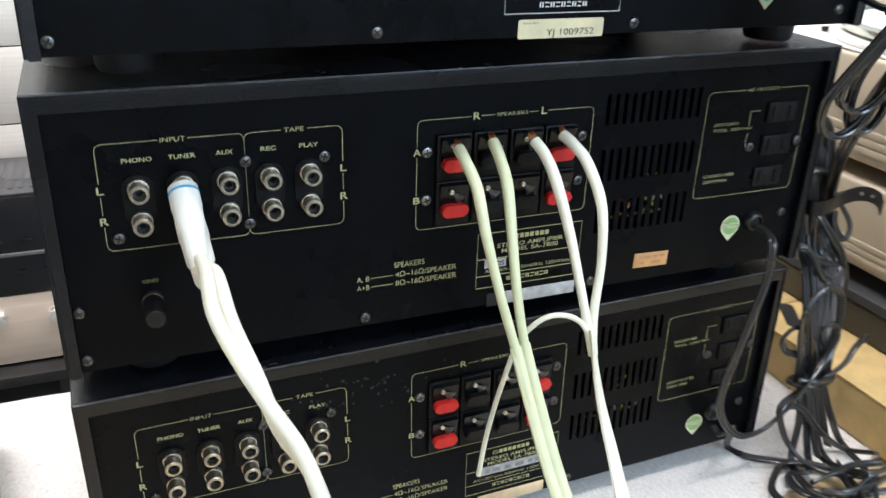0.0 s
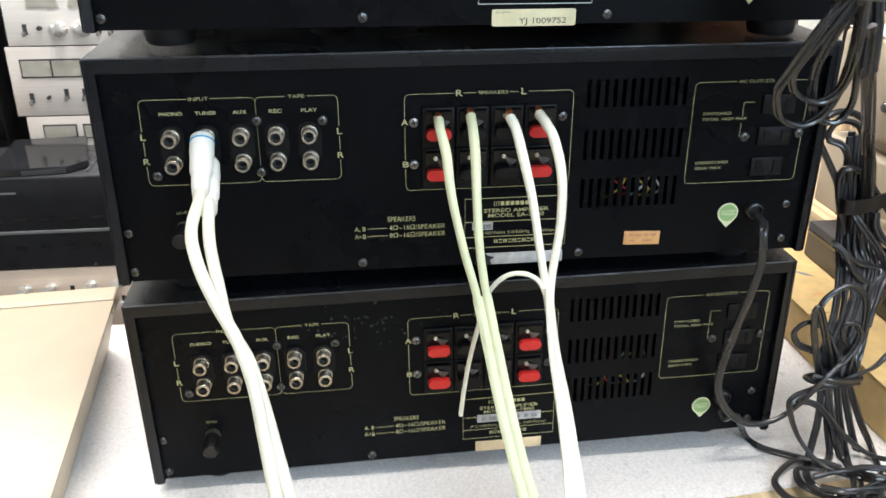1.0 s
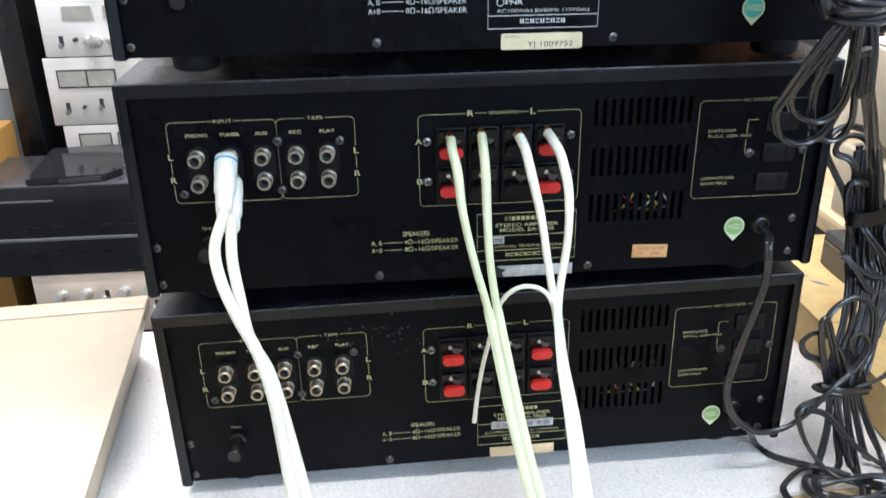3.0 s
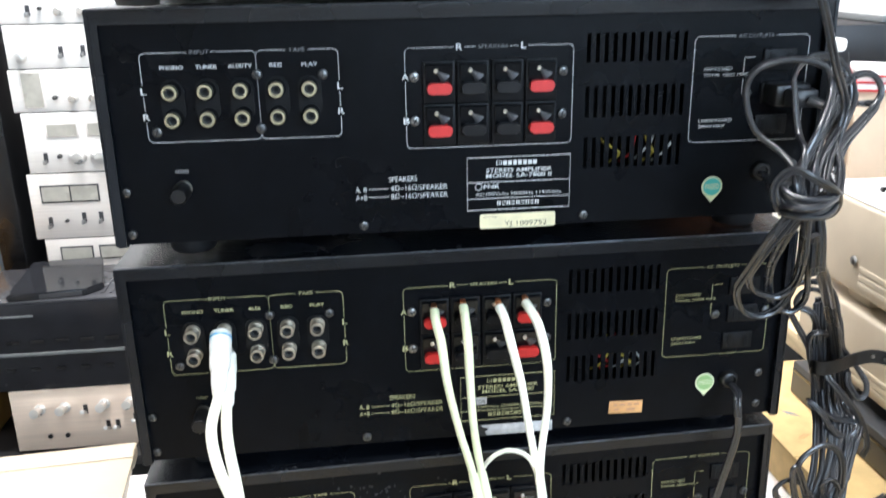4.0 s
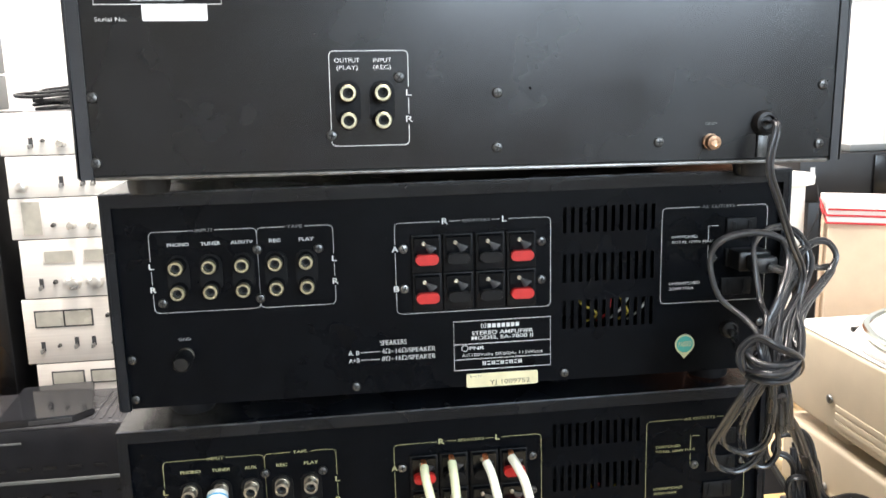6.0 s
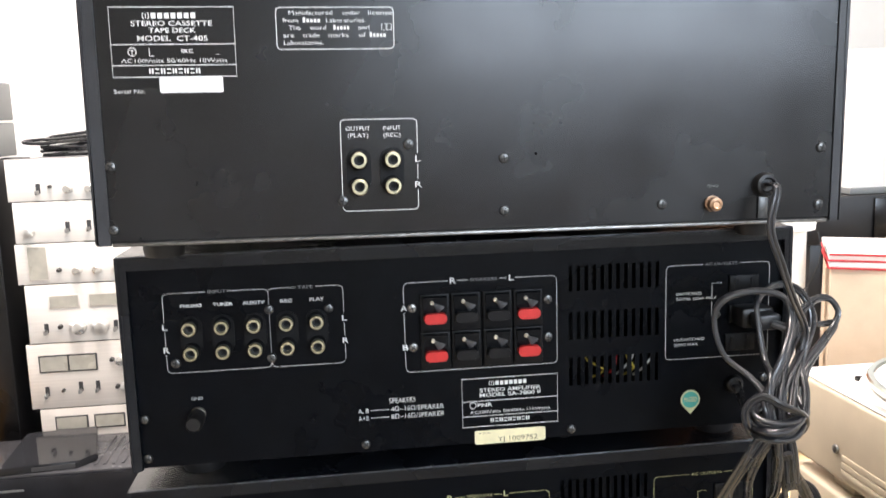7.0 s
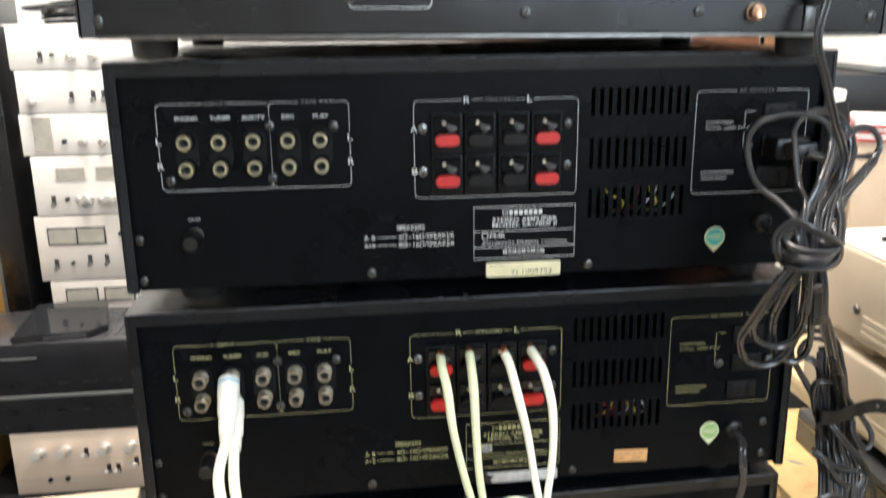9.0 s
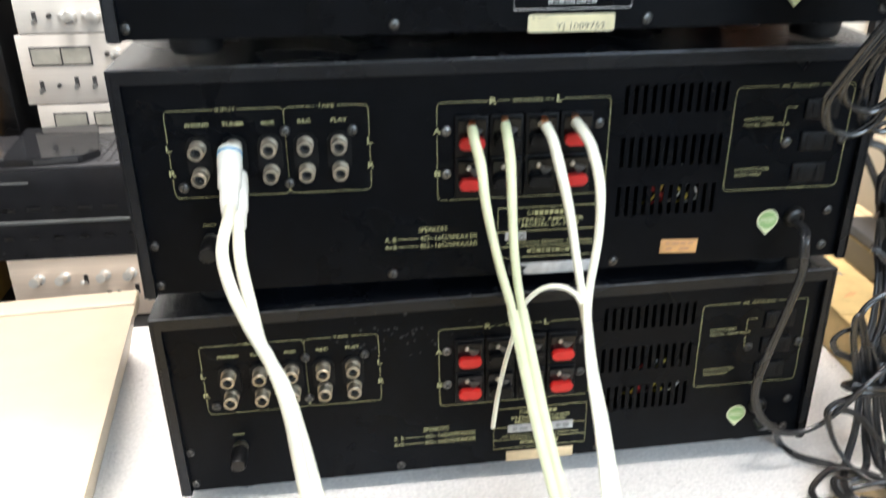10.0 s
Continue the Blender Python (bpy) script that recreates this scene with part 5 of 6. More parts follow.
cord_part("cord_loop", [(0.233, -0.085, 0.33), (0.227, -0.085, 0.348), (0.23, -0.08, 0.356), (0.242, -0.075, 0.377), (0.254, -0.06, 0.392), (0.254, -0.052, 0.404), (0.237, -0.05, 0.409), (0.217, -0.05, 0.405), (0.212, -0.048, 0.392), (0.215, -0.055, 0.373), (0.226, -0.065, 0.362), (0.231, -0.075, 0.353), (0.232, -0.085, 0.338)], 0.00156, knotted, 1.78, "cord", twist=2.0)
cord_part("cord_loop", [(0.231, -0.085, 0.335), (0.228, -0.085, 0.351), (0.233, -0.078, 0.365), (0.236, -0.064, 0.371), (0.237, -0.054, 0.389), (0.24, -0.046, 0.402), (0.256, -0.034, 0.408), (0.273, -0.03, 0.405), (0.282, -0.032, 0.393), (0.28, -0.038, 0.38), (0.262, -0.055, 0.368), (0.246, -0.07, 0.356), (0.239, -0.08, 0.336)], 0.00137, knotted, 1.78, "cord", twist=2.0)
cord_part("cord_loop", [(0.247, -0.075, 0.331), (0.265, -0.055, 0.359), (0.285, -0.04, 0.371), (0.299, -0.03, 0.378), (0.305, -0.026, 0.387), (0.298, -0.026, 0.396), (0.285, -0.03, 0.396), (0.269, -0.04, 0.388), (0.258, -0.05, 0.374), (0.243, -0.07, 0.359), (0.239, -0.08, 0.336)], 0.00137, knotted, 1.78, "cord", twist=2.0)
cord_part("cord_loop", [(0.253, -0.07, 0.335), (0.271, -0.05, 0.359), (0.293, -0.032, 0.37), (0.306, -0.022, 0.378), (0.297, -0.024, 0.379), (0.277, -0.034, 0.38), (0.258, -0.05, 0.367), (0.239, -0.075, 0.354), (0.237, -0.08, 0.333)], 0.00137, knotted, 1.78, "cord", twist=2.0)
cord_part("cord_loop", [(0.232, -0.08, 0.336), (0.244, -0.068, 0.359), (0.259, -0.05, 0.374), (0.273, -0.036, 0.387), (0.281, -0.03, 0.392), (0.286, -0.03, 0.385), (0.277, -0.04, 0.374), (0.258, -0.06, 0.359), (0.244, -0.08, 0.342)], 0.00137, knotted, 1.78, "cord", twist=2.0)
cord_part("cord_loop", [(0.232, -0.085, 0.34), (0.225, -0.085, 0.33), (0.216, -0.075, 0.306), (0.213, -0.07, 0.294), (0.218, -0.066, 0.284), (0.233, -0.064, 0.278), (0.242, -0.068, 0.287), (0.238, -0.08, 0.309), (0.234, -0.085, 0.338)], 0.00143, knotted, 1.78, "cord", twist=2.0)
cord_part("cord_loop", [(0.231, -0.085, 0.34), (0.219, -0.085, 0.326), (0.211, -0.07, 0.295), (0.209, -0.065, 0.283), (0.216, -0.06, 0.269), (0.229, -0.06, 0.265), (0.24, -0.062, 0.274), (0.242, -0.07, 0.298), (0.233, -0.085, 0.338)], 0.00143, knotted, 1.78, "cord", twist=2.0)
cord_part("cord_loop", [(0.236, -0.085, 0.339), (0.23, -0.075, 0.318), (0.228, -0.064, 0.294), (0.235, -0.058, 0.271), (0.247, -0.058, 0.265), (0.254, -0.06, 0.275), (0.248, -0.068, 0.297), (0.236, -0.08, 0.336)], 0.00143, knotted, 1.78, "cord", twist=2.0)
cord_part("cord_end", [(0.239, -0.08, 0.338), (0.245, -0.076, 0.318), (0.251, -0.07, 0.292)], 0.00143, knotted, 1.78, "cord")
cord_part("cord_end", [(0.242, -0.08, 0.337), (0.248, -0.078, 0.318), (0.254, -0.072, 0.295)], 0.00143, knotted, 1.78, "cord")
cord_part("wrap", [(0.238, -0.075, 0.325), (0.218, -0.085, 0.337), (0.215, -0.085, 0.349), (0.221, -0.09, 0.358), (0.232, -0.094, 0.353), (0.249, -0.085, 0.343), (0.257, -0.07, 0.328), (0.246, -0.066, 0.324), (0.23, -0.07, 0.328)], 0.0015, knotted, 1.78, "cord", twist=1.0)
cord_part("wrap", [(0.255, -0.07, 0.349), (0.253, -0.08, 0.342), (0.233, -0.094, 0.343), (0.221, -0.092, 0.345), (0.219, -0.085, 0.348), (0.232, -0.07, 0.347), (0.254, -0.062, 0.341), (0.257, -0.07, 0.337), (0.239, -0.09, 0.336), (0.222, -0.094, 0.335), (0.22, -0.082, 0.335)], 0.0015, knotted, 1.78, "cord", twist=1.0)
cord_part("wrap", [(0.223, -0.08, 0.332), (0.223, -0.096, 0.335), (0.237, -0.094, 0.334), (0.25, -0.082, 0.336), (0.255, -0.066, 0.337), (0.238, -0.066, 0.339), (0.222, -0.078, 0.338), (0.22, -0.096, 0.34), (0.231, -0.098, 0.34), (0.247, -0.086, 0.341)], 0.0015, knotted, 1.78, "cord", twist=1.0)
cord_part("strand", [(0.242, -0.08, 0.319), (0.256, -0.062, 0.3), (0.281, -0.03, 0.273), (0.311, 0.006, 0.237), (0.334, 0.032, 0.205), (0.349, 0.046, 0.175), (0.356, 0.05, 0.149), (0.361, 0.046, 0.129), (0.354, 0.034, 0.121), (0.339, 0.012, 0.096)], 0.00142, knotted, 1.78, "cord", twist=1.5)
cord_part("strand", [(0.243, -0.08, 0.319), (0.259, -0.058, 0.298), (0.285, -0.026, 0.271), (0.315, 0.01, 0.235), (0.338, 0.036, 0.203), (0.354, 0.05, 0.173), (0.358, 0.05, 0.149), (0.363, 0.046, 0.129), (0.357, 0.034, 0.121), (0.342, 0.012, 0.096)], 0.00142, knotted, 1.78, "cord", twist=2.5)
cord_part("strand", [(0.243, -0.08, 0.319), (0.256, -0.065, 0.301), (0.282, -0.033, 0.274), (0.312, 0.003, 0.238), (0.335, 0.029, 0.206), (0.351, 0.043, 0.176), (0.36, 0.05, 0.149), (0.366, 0.046, 0.129), (0.36, 0.034, 0.121), (0.345, 0.012, 0.096)], 0.00142, knotted, 1.78, "cord", twist=3.5)
cord_part("strand", [(0.243, -0.08, 0.319), (0.261, -0.057, 0.298), (0.288, -0.025, 0.27), (0.318, 0.011, 0.234), (0.342, 0.037, 0.202), (0.357, 0.051, 0.172), (0.362, 0.05, 0.148), (0.368, 0.046, 0.129), (0.364, 0.034, 0.12), (0.348, 0.012, 0.096)], 0.00142, knotted, 1.78, "cord", twist=4.5)
cord_part("strand", [(0.242, -0.08, 0.319), (0.257, -0.059, 0.299), (0.282, -0.027, 0.271), (0.311, 0.009, 0.236), (0.335, 0.035, 0.204), (0.35, 0.049, 0.173), (0.355, 0.05, 0.149), (0.358, 0.046, 0.129), (0.351, 0.034, 0.121), (0.336, 0.012, 0.096)], 0.00142, knotted, 1.78, "cord", twist=5.5)

strapped = thing("cord_bundle", pose(0, 0, 0), "strapped bundle of black power cords hanging beside the stack", "power cord", "power cords")
cord_part("cord_loop", [(0.336, 0.046, 0.153), (0.327, 0.044, 0.18), (0.322, 0.044, 0.193), (0.312, 0.044, 0.209), (0.304, 0.044, 0.223), (0.306, 0.046, 0.235), (0.316, 0.048, 0.24), (0.331, 0.05, 0.237), (0.341, 0.05, 0.228), (0.346, 0.048, 0.21), (0.352, 0.05, 0.182)], 0.00147, strapped, 1.78, "cord", twist=1.5)
cord_part("cord_loop", [(0.338, 0.046, 0.176), (0.326, 0.046, 0.213), (0.314, 0.05, 0.221), (0.316, 0.05, 0.23), (0.324, 0.05, 0.233), (0.335, 0.05, 0.228), (0.342, 0.05, 0.212), (0.349, 0.052, 0.181)], 0.00147, strapped, 1.78, "cord", twist=1.5)
cord_part("cord_loop", [(0.357, 0.044, 0.168), (0.358, 0.042, 0.158), (0.365, 0.04, 0.148), (0.371, 0.04, 0.149), (0.372, 0.042, 0.158), (0.365, 0.046, 0.17), (0.356, 0.046, 0.181), (0.341, 0.042, 0.197), (0.328, 0.04, 0.203), (0.322, 0.042, 0.198), (0.326, 0.044, 0.178), (0.337, 0.046, 0.153)], 0.00147, strapped, 1.78, "cord", twist=1.5)
cord_part("cord_loop", [(0.336, 0.04, 0.172), (0.338, 0.036, 0.167), (0.348, 0.034, 0.155), (0.364, 0.034, 0.136), (0.376, 0.036, 0.11), (0.377, 0.04, 0.097)], 0.00147, strapped, 1.78, "cord", twist=1.5)
cord_part("cord_loop", [(0.322, 0.034, 0.15), (0.326, 0.032, 0.149), (0.333, 0.03, 0.141), (0.345, 0.03, 0.125), (0.357, 0.03, 0.121), (0.363, 0.032, 0.125), (0.363, 0.036, 0.129), (0.348, 0.036, 0.133), (0.336, 0.036, 0.141), (0.324, 0.036, 0.151)], 0.00147, strapped, 1.78, "cord", twist=1.5)
cord_part("strand", [(0.329, 0.05, 0.222), (0.33, 0.048, 0.2), (0.331, 0.046, 0.174), (0.335, 0.046, 0.143), (0.333, 0.036, 0.129), (0.324, 0.018, 0.105), (0.312, 0.004, 0.084), (0.308, -0.003, 0.064)], 0.00142, strapped, 1.78, "cord", twist=1.0)
cord_part("strand", [(0.333, 0.055, 0.224), (0.336, 0.054, 0.197), (0.337, 0.052, 0.17), (0.341, 0.05, 0.141), (0.337, 0.036, 0.129), (0.33, 0.018, 0.105), (0.315, 0.004, 0.084), (0.31, -0.003, 0.064)], 0.00142, strapped, 1.78, "cord", twist=2.0)
cord_part("strand", [(0.339, 0.06, 0.215), (0.341, 0.06, 0.194), (0.343, 0.058, 0.167), (0.341, 0.046, 0.143), (0.34, 0.036, 0.129), (0.33, 0.018, 0.105), (0.318, 0.004, 0.083), (0.313, -0.003, 0.064)], 0.00142, strapped, 1.78, "cord", twist=3.0)
cord_part("strand", [(0.334, 0.05, 0.223), (0.336, 0.048, 0.2), (0.338, 0.046, 0.173), (0.346, 0.05, 0.14), (0.343, 0.036, 0.129), (0.336, 0.018, 0.105), (0.32, 0.004, 0.083), (0.315, -0.003, 0.063)], 0.00142, strapped, 1.78, "cord", twist=4.0)
cord_part("strand", [(0.339, 0.055, 0.215), (0.342, 0.054, 0.197), (0.345, 0.052, 0.17), (0.347, 0.046, 0.142), (0.347, 0.036, 0.128), (0.335, 0.018, 0.105), (0.323, 0.004, 0.083), (0.318, -0.003, 0.063)], 0.00142, strapped, 1.78, "cord", twist=5.0)
cord_part("strand", [(0.344, 0.06, 0.216), (0.347, 0.06, 0.194), (0.351, 0.058, 0.166), (0.352, 0.05, 0.14), (0.35, 0.036, 0.128), (0.341, 0.018, 0.104), (0.326, 0.004, 0.083), (0.32, -0.003, 0.063)], 0.00142, strapped, 1.78, "cord", twist=6.0)
cord_part("strand", [(0.34, 0.05, 0.215), (0.342, 0.048, 0.199), (0.346, 0.046, 0.173), (0.353, 0.046, 0.142), (0.354, 0.036, 0.128), (0.341, 0.018, 0.104), (0.329, 0.004, 0.083), (0.323, -0.003, 0.063)], 0.00142, strapped, 1.78, "cord", twist=7.0)
cord_part("strand", [(0.345, 0.055, 0.216), (0.348, 0.054, 0.196), (0.352, 0.052, 0.169), (0.358, 0.05, 0.139), (0.357, 0.036, 0.128), (0.347, 0.018, 0.104), (0.331, 0.004, 0.083), (0.325, -0.003, 0.063)], 0.00142, strapped, 1.78, "cord", twist=8.0)
cord_part("strand", [(0.35, 0.06, 0.208), (0.353, 0.06, 0.193), (0.358, 0.058, 0.166), (0.359, 0.046, 0.141), (0.361, 0.036, 0.128), (0.347, 0.018, 0.104), (0.334, 0.004, 0.083), (0.328, -0.003, 0.063)], 0.00142, strapped, 1.78, "cord", twist=9.0)
cord_part("strand", [(0.345, 0.05, 0.216), (0.348, 0.048, 0.199), (0.353, 0.046, 0.172), (0.364, 0.05, 0.139), (0.364, 0.036, 0.128), (0.352, 0.018, 0.104), (0.337, 0.004, 0.082), (0.331, -0.003, 0.063)], 0.00142, strapped, 1.78, "cord", twist=10.0)
cord_part("strand", [(0.351, 0.055, 0.207), (0.354, 0.054, 0.196), (0.36, 0.052, 0.169), (0.365, 0.046, 0.141), (0.368, 0.036, 0.128), (0.352, 0.018, 0.104), (0.34, 0.004, 0.082), (0.333, -0.003, 0.062)], 0.00142, strapped, 1.78, "cord", twist=11.0)

tied = thing("cord_bundle", pose(0, 0, 0), "tied bundle of black power cords piled on the bench", "power cord", "power cords")
cord_part("cord_loop", [(0.326, -0.002, 0.063), (0.303, -0.004, 0.087), (0.287, -0.006, 0.096), (0.282, -0.006, 0.106), (0.29, -0.006, 0.113), (0.303, -0.004, 0.107), (0.315, -0.004, 0.088), (0.324, -0.002, 0.063)], 0.00143, tied, 1.78, "cord", twist=1.5)
cord_part("cord_loop", [(0.31, -0.005, 0.061), (0.296, -0.008, 0.101), (0.291, -0.01, 0.12), (0.292, -0.01, 0.126), (0.297, -0.009, 0.119), (0.307, -0.006, 0.095), (0.321, -0.002, 0.059)], 0.0015, tied, 1.78, "cord", twist=1.5)
cord_part("cord_loop", [(0.297, -0.006, 0.109), (0.297, -0.006, 0.125), (0.305, -0.004, 0.133), (0.317, -0.003, 0.137), (0.33, -0.002, 0.127), (0.334, -0.002, 0.105), (0.33, -0.002, 0.086), (0.328, -0.002, 0.058)], 0.00143, tied, 1.78, "cord", twist=1.5)
cord_part("cord_loop", [(0.34, -0, 0.059), (0.327, -0.003, 0.087), (0.318, -0.005, 0.1), (0.317, -0.006, 0.108), (0.324, -0.006, 0.11), (0.33, -0.006, 0.1), (0.324, -0.008, 0.087), (0.312, -0.012, 0.077)], 0.00143, tied, 1.78, "cord", twist=1.5)
cord_part("cord_loop", [(0.322, -0.006, 0.066), (0.299, -0.012, 0.063), (0.285, -0.016, 0.061), (0.282, -0.018, 0.053), (0.291, -0.022, 0.031), (0.303, -0.035, 0.018), (0.318, -0.049, 0.018), (0.341, -0.056, 0.02)], 0.0015, tied, 1.78, "cord", twist=1.5)
cord_part("cord_loop", [(0.289, -0.014, 0.057), (0.305, -0.014, 0.051), (0.325, -0.016, 0.029), (0.348, -0.02, 0.011), (0.35, -0.044, 0.024)], 0.00143, tied, 1.78, "cord", twist=1.5)
cord_part("cord_loop", [(0.318, -0.035, 0.014), (0.306, -0.026, 0.014), (0.292, -0.021, 0.012), (0.276, -0.03, 0.01), (0.268, -0.041, 0.01), (0.271, -0.056, 0.01), (0.285, -0.061, 0.01), (0.303, -0.063, 0.014), (0.327, -0.061, 0.022)], 0.00143, tied, 1.78, "cord", twist=1.5)
cord_part("tie", [(0.337, -0.004, 0.061), (0.314, -0.014, 0.067), (0.299, -0.01, 0.069), (0.301, -0.002, 0.067), (0.326, 0.008, 0.061), (0.341, 0.004, 0.061), (0.336, -0.006, 0.064), (0.312, -0.016, 0.072), (0.298, -0.012, 0.074)], 0.00156, tied, 1.78, "cord")
cord_part("lead", [(0.32, -0.004, 0.062), (0.329, -0.008, 0.069), (0.347, -0.004, 0.073), (0.361, 0.002, 0.08), (0.377, 0.008, 0.083)], 0.00143, tied, 1.78, "cord", twist=1.0)
cord_part("strand", [(0.311, -0.004, 0.063), (0.31, -0.01, 0.036), (0.305, -0.016, 0.01), (0.288, -0.044, 0.016), (0.294, -0.057, 0.014), (0.314, -0.064, 0.014), (0.335, -0.069, 0.016)], 0.00143, tied, 1.78, "cord", twist=2.0)
cord_part("strand", [(0.322, -0.004, 0.062), (0.328, -0.008, 0.033), (0.335, -0.014, 0.007), (0.313, -0.057, 0.018), (0.295, -0.085, 0.014)], 0.00143, tied, 1.78, "cord", twist=2.0)
cord_part("strand", [(0.332, -0.002, 0.06), (0.345, -0.006, 0.03), (0.355, -0.012, 0.009), (0.33, -0.061, 0.02), (0.308, -0.088, 0.016)], 0.00143, tied, 1.78, "cord", twist=2.0)
cord_part("strand", [(0.317, -0.004, 0.063), (0.317, -0.01, 0.035), (0.322, -0.014, 0.008), (0.3, -0.036, 0.016), (0.289, -0.03, 0.012), (0.284, -0.045, 0.012), (0.294, -0.057, 0.012), (0.316, -0.069, 0.012), (0.333, -0.08, 0.012)], 0.00143, tied, 1.78, "cord", twist=2.0)
cord_part("strand", [(0.327, -0.003, 0.061), (0.338, -0.008, 0.025), (0.344, -0.016, 0.003), (0.308, -0.073, 0.022), (0.299, -0.092, 0.016)], 0.00143, tied, 1.78, "cord", twist=2.0)
cord_part("strand", [(0.313, -0.006, 0.064), (0.32, -0.014, 0.033), (0.329, -0.02, 0.007), (0.322, -0.059, 0.026), (0.341, -0.061, 0.026)], 0.00143, tied, 1.78, "cord", twist=2.0)
cord_part("strand", [(0.287, -0.051, 0.022), (0.303, -0.052, 0.026), (0.323, -0.05, 0.026), (0.345, -0.053, 0.024)], 0.00143, tied, 1.78, "cord", twist=2.0)
cord_part("strand", [(0.289, -0.058, 0.02), (0.3, -0.066, 0.022), (0.319, -0.067, 0.022), (0.342, -0.062, 0.02)], 0.00143, tied, 1.78, "cord", twist=2.0)

cord_mid = thing("mains_cable", pose(0, 0, 0), "black twin power cord from the middle amplifier", "power cord", "power cords")
cord_part("lead", [(0.2425, -0.004, 0.191), (0.2425, -0.014, 0.1895), (0.239, -0.022, 0.186), (0.241, -0.022, 0.166), (0.237, -0.021, 0.141), (0.231, -0.02, 0.111), (0.228, -0.018, 0.086), (0.23, -0.017, 0.07), (0.238, -0.018, 0.055), (0.255, -0.016, 0.042), (0.275, -0.014, 0.042), (0.291, -0.014, 0.054), (0.303, -0.016, 0.073), (0.316, -0.012, 0.082)], 0.0015, cord_mid, 1.78, "cord")

cord_low = thing("mains_cable", pose(0, 0, 0), "black twin power cord from the bottom amplifier", "power cord", "power cords")
cord_part("lead", [(0.2425, -0.001, 0.043), (0.2425, -0.009, 0.0415), (0.247, -0.014, 0.048), (0.271, 0.011, 0.01), (0.277, -0.003, 0.01), (0.295, -0.015, 0.01), (0.31, -0.026, 0.011), (0.325, -0.045, 0.014), (0.341, -0.057, 0.016)], 0.00137, cord_low, 1.78, "cord")

rca = thing("phono_cable", pose(0, 0, 0), "ivory phono cable pair plugged into the middle amplifier", "cable")
cord_part("lead", [(-0.084, -0.036, 0.233), (-0.083, -0.052, 0.233), (-0.084, -0.078, 0.227), (-0.079, -0.098, 0.218), (-0.071, -0.11, 0.204), (-0.062, -0.118, 0.188), (-0.056, -0.124, 0.167), (-0.053, -0.129, 0.143), (-0.05, -0.136, 0.12), (-0.046, -0.147, 0.096), (-0.042, -0.163, 0.084), (-0.04, -0.165, 0.03), (-0.034, -0.2, 0.008), (-0.03, -0.26, 0.0025)], 0.003, rca, 1, "wire", grow=1.12)
cord_part("lead", [(-0.0819, -0.034, 0.2226), (-0.079, -0.05, 0.23), (-0.077, -0.072, 0.219), (-0.072, -0.092, 0.206), (-0.067, -0.106, 0.19), (-0.058, -0.115, 0.175), (-0.052, -0.122, 0.152), (-0.0465, -0.129, 0.125), (-0.0385, -0.143, 0.092), (-0.0335, -0.16, 0.081), (-0.0305, -0.16, 0.026), (-0.025, -0.2, 0.006), (-0.019, -0.26, 0.0025)], 0.003, rca, 1, "wire", grow=1.12)

sa_ = thing("speaker_cable", pose(0, 0, 0), "ivory speaker cable pair on the middle amplifier", "cable", "speaker cables")
cord_part("lead", [(0.044, -0.007, 0.258), (0.044, -0.016, 0.254), (0.046, -0.026, 0.244), (0.048, -0.035, 0.223), (0.054, -0.042, 0.194), (0.0612, -0.0475, 0.167), (0.0668, -0.0580, 0.138)], 0.0029, sa_, 1, "greenwire", grow=0.82)
cord_part("lead", [(0.062, -0.007, 0.26), (0.062, -0.016, 0.254), (0.062, -0.026, 0.243), (0.062, -0.035, 0.219), (0.063, -0.042, 0.194), (0.0666, -0.0475, 0.167), (0.0716, -0.0580, 0.138)], 0.0029, sa_, 1, "greenwire", grow=0.82)
cord_part("twin_flex", [(0.0640, -0.0472, 0.167), (0.0693, -0.058, 0.138), (0.075, -0.072, 0.107), (0.082, -0.0905, 0.0745), (0.089, -0.107, 0.050), (0.0935, -0.1205, 0.0365), (0.104, -0.1295, 0.0085), (0.111, -0.18, 0.0060), (0.119, -0.26, 0.0058)], 0.0030, sa_, 1.88, "greenwire", grow=1.12, thin=0.7)

sb_ = thing("speaker_cable", pose(0, 0, 0), "ivory speaker cable pair with a stray strand on the middle amplifier", "cable", "speaker cables")
cord_part("lead", [(0.084, -0.009, 0.259), (0.086, -0.017, 0.254), (0.088, -0.027, 0.243), (0.093, -0.036, 0.219), (0.096, -0.046, 0.194), (0.0995, -0.0535, 0.170), (0.1006, -0.0572, 0.160)], 0.0029, sb_, 1, "wire", grow=0.8)
cord_part("lead", [(0.101, -0.007, 0.26), (0.103, -0.016, 0.257), (0.106, -0.025, 0.25), (0.108, -0.038, 0.233), (0.107, -0.045, 0.208), (0.103, -0.05, 0.183), (0.1015, -0.0535, 0.170), (0.1012, -0.0568, 0.160)], 0.0029, sb_, 1, "wire", grow=0.8)
cord_part("twin_flex", [(0.1003, -0.0530, 0.174), (0.1030, -0.064, 0.1395), (0.1075, -0.077, 0.1085), (0.1100, -0.095, 0.0765), (0.1105, -0.1115, 0.0525), (0.1105, -0.124, 0.0385), (0.120, -0.1305, 0.0100), (0.129, -0.18, 0.0062), (0.137, -0.26, 0.0060)], 0.0032, sb_, 1.94, "wire", twist=(-1.15, 0.1), grow=1.38, thin=0.5)
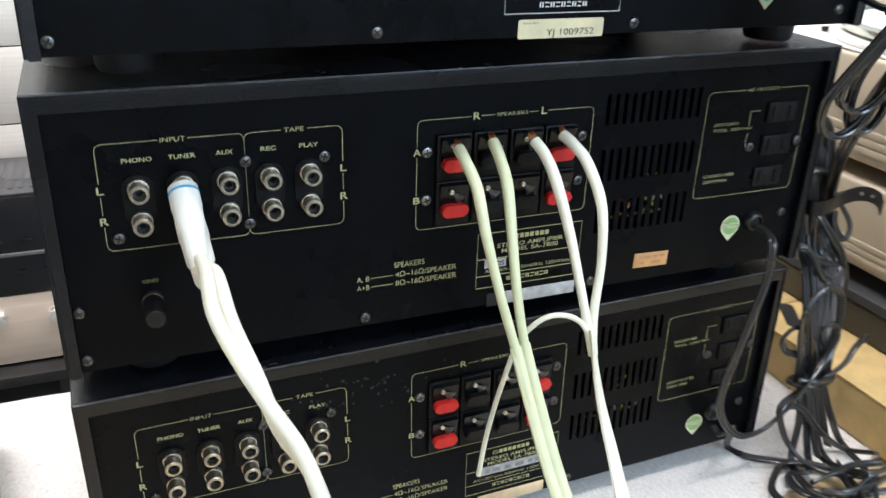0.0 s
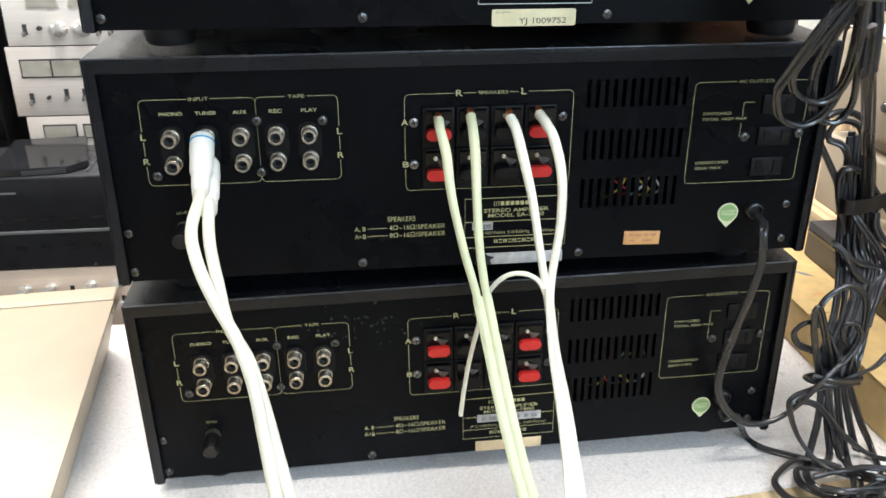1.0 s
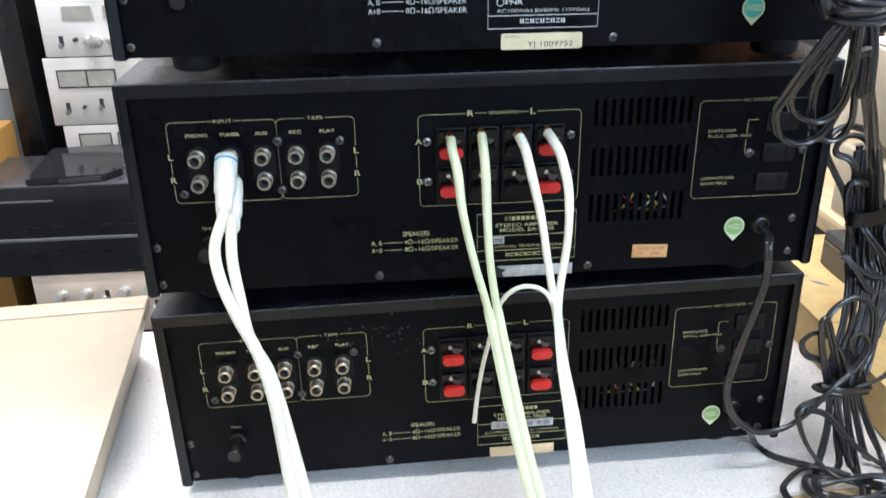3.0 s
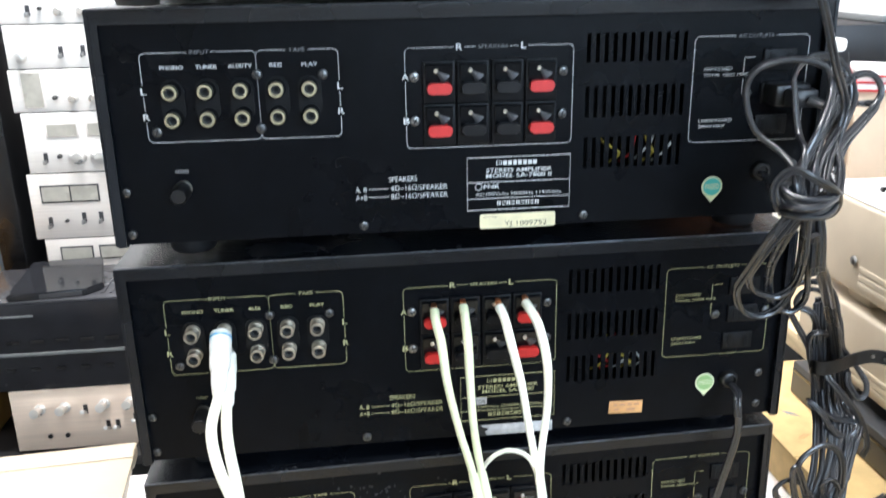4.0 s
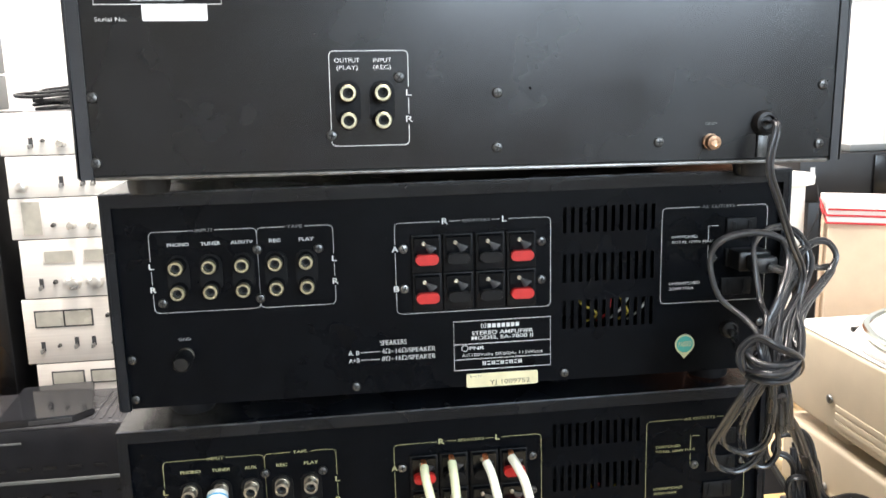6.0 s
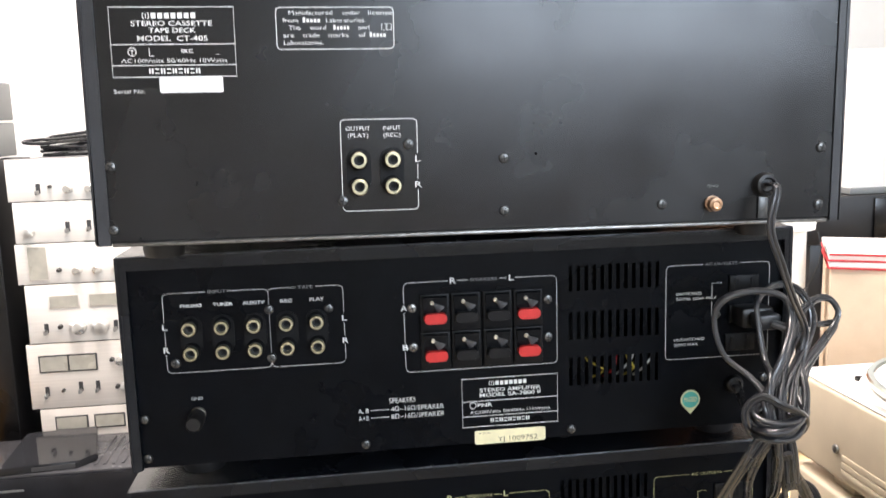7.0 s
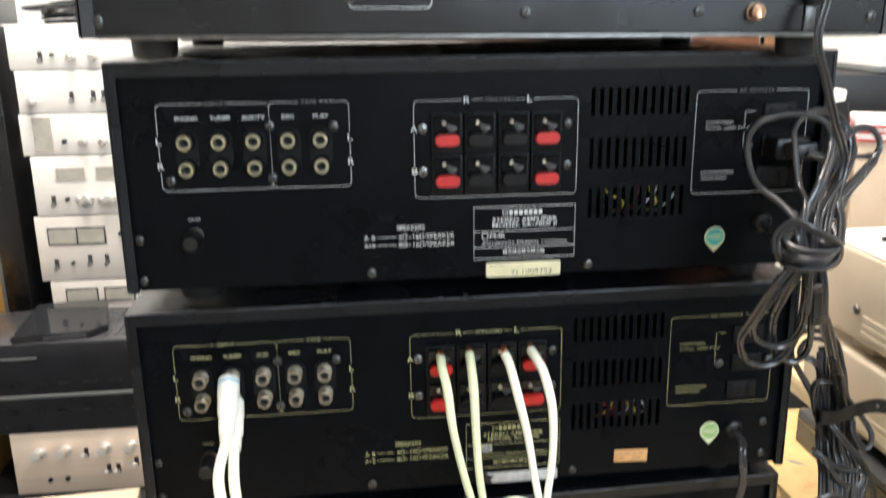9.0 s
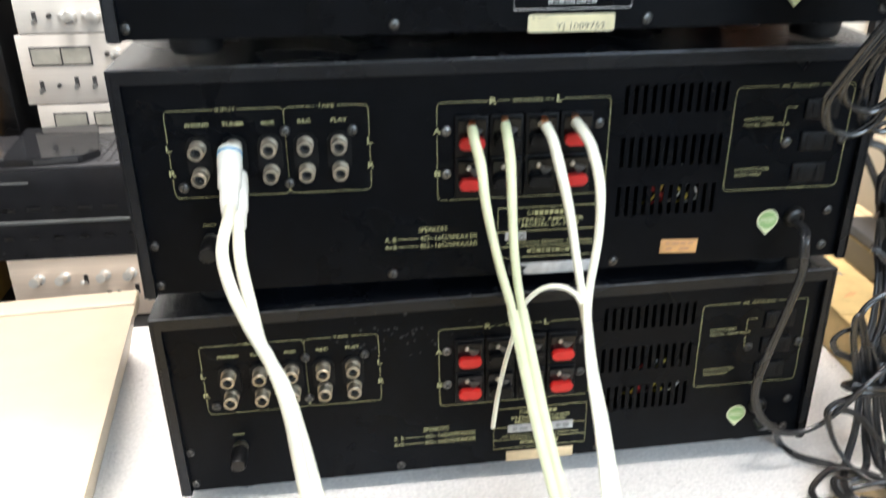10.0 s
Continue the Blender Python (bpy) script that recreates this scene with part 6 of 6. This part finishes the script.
cord_part("stray_strand", [(0.1, -0.056, 0.162), (0.098, -0.055, 0.171), (0.095, -0.051, 0.177), (0.089, -0.046, 0.179), (0.081, -0.043, 0.178), (0.074, -0.04, 0.172), (0.069, -0.036, 0.161), (0.065, -0.032, 0.139), (0.061, -0.03, 0.118), (0.058, -0.028, 0.095), (0.056, -0.027, 0.073)], 0.0014, sb_, 1, "wire", "thin ivory strand curling upward")

for px, pz, end, cable in ((0.044, 0.2585, 0, sa_), (0.062, 0.2605, 1, sa_), (0.084, 0.2595, 2, sb_), (0.101, 0.2605, 3, sb_)):
    for k in range(4):
        part("bare_strand", tube([(px - 0.0012 + 0.0008 * k, -0.0085, pz - 0.001), (px - 0.0016 + 0.001 * k, -0.0055, pz + 0.0022), (px - 0.001 + 0.0006 * k, -0.0035, pz + 0.0030)], 0.00035, seg=5, step=3), M["copper"], cable, "bare copper strand")

for a, b, band in (((-0.0852, -0.0075, 0.2520), (-0.0842, -0.0400, 0.2315), True), ((-0.0838, -0.0075, 0.2375), (-0.0818, -0.0360, 0.2215), False)):
    d = Vector(b) - Vector(a)
    m = Matrix.Translation(a) @ (-d).to_track_quat("Y", "Z").to_matrix().to_4x4()
    plug = part("plug", turned([(0.0052, 0), (0.0064, 0.0006), (0.0066, 0.011), (0.0062, 0.0125), (0.0060, 0.024), (0.0050, 0.0262), (0.0048, 0.034), (0.0036, d.length + 0.004), (0, d.length + 0.004)], m, 24), M["plugw"], rca, "white plastic phono plug")
    if band:
        part("band", turned([(0.0063, 0.0034), (0.00672, 0.0035), (0.00672, 0.0044), (0.0063, 0.0045)], m, 24), M["blue"], plug, "blue ring")

part("strap", strip([(0.336, 0.058, 0.167), (0.326, 0.04, 0.176), (0.33, 0.034, 0.177), (0.342, 0.036, 0.177), (0.359, 0.042, 0.178), (0.37, 0.04, 0.181), (0.38, 0.038, 0.18), (0.389, 0.037, 0.175), (0.394, 0.037, 0.168)], 0.0105, 0.0014), M["black"], strapped, "black hook-and-loop strap")
part("strap", strip([(0.336, 0.058, 0.167), (0.348, 0.072, 0.161), (0.365, 0.076, 0.158), (0.373, 0.068, 0.163), (0.361, 0.045, 0.177)], 0.0105, 0.0014), M["black"], strapped, "black hook-and-loop strap")
part("rivet", turned([(0.0014, 0), (0.0012, 0.0012), (0, 0.0014)], pose(0.371, 0.038, 0.182), 10), M["steel"], strapped)
part("rivet", turned([(0.0014, 0), (0.0012, 0.0012), (0, 0.0014)], pose(0.38, 0.036, 0.18), 10), M["steel"], strapped)

inserted = thing("power_plug", pose(0.2545, -0.0035, 0.3845), "black power plug in the outlet of the upper amplifier", "plug")
part("body", box(-0.011, 0.011, -0.017, -0.0006, -0.0065, 0.0065, 0.0025), M["black"], inserted)
part("grip", box(-0.0065, 0.0085, -0.030, -0.0172, -0.005, 0.005, 0.002), M["cord"], inserted)
part("cord", tube([(0.002, -0.030, 0), (0.014, -0.036, -0.006), (0.018, -0.034, -0.018), (0.006, -0.052, -0.036), (-0.012, -0.076, -0.044)], 0.0017, 1.78, 16, 6), M["cord"], inserted)
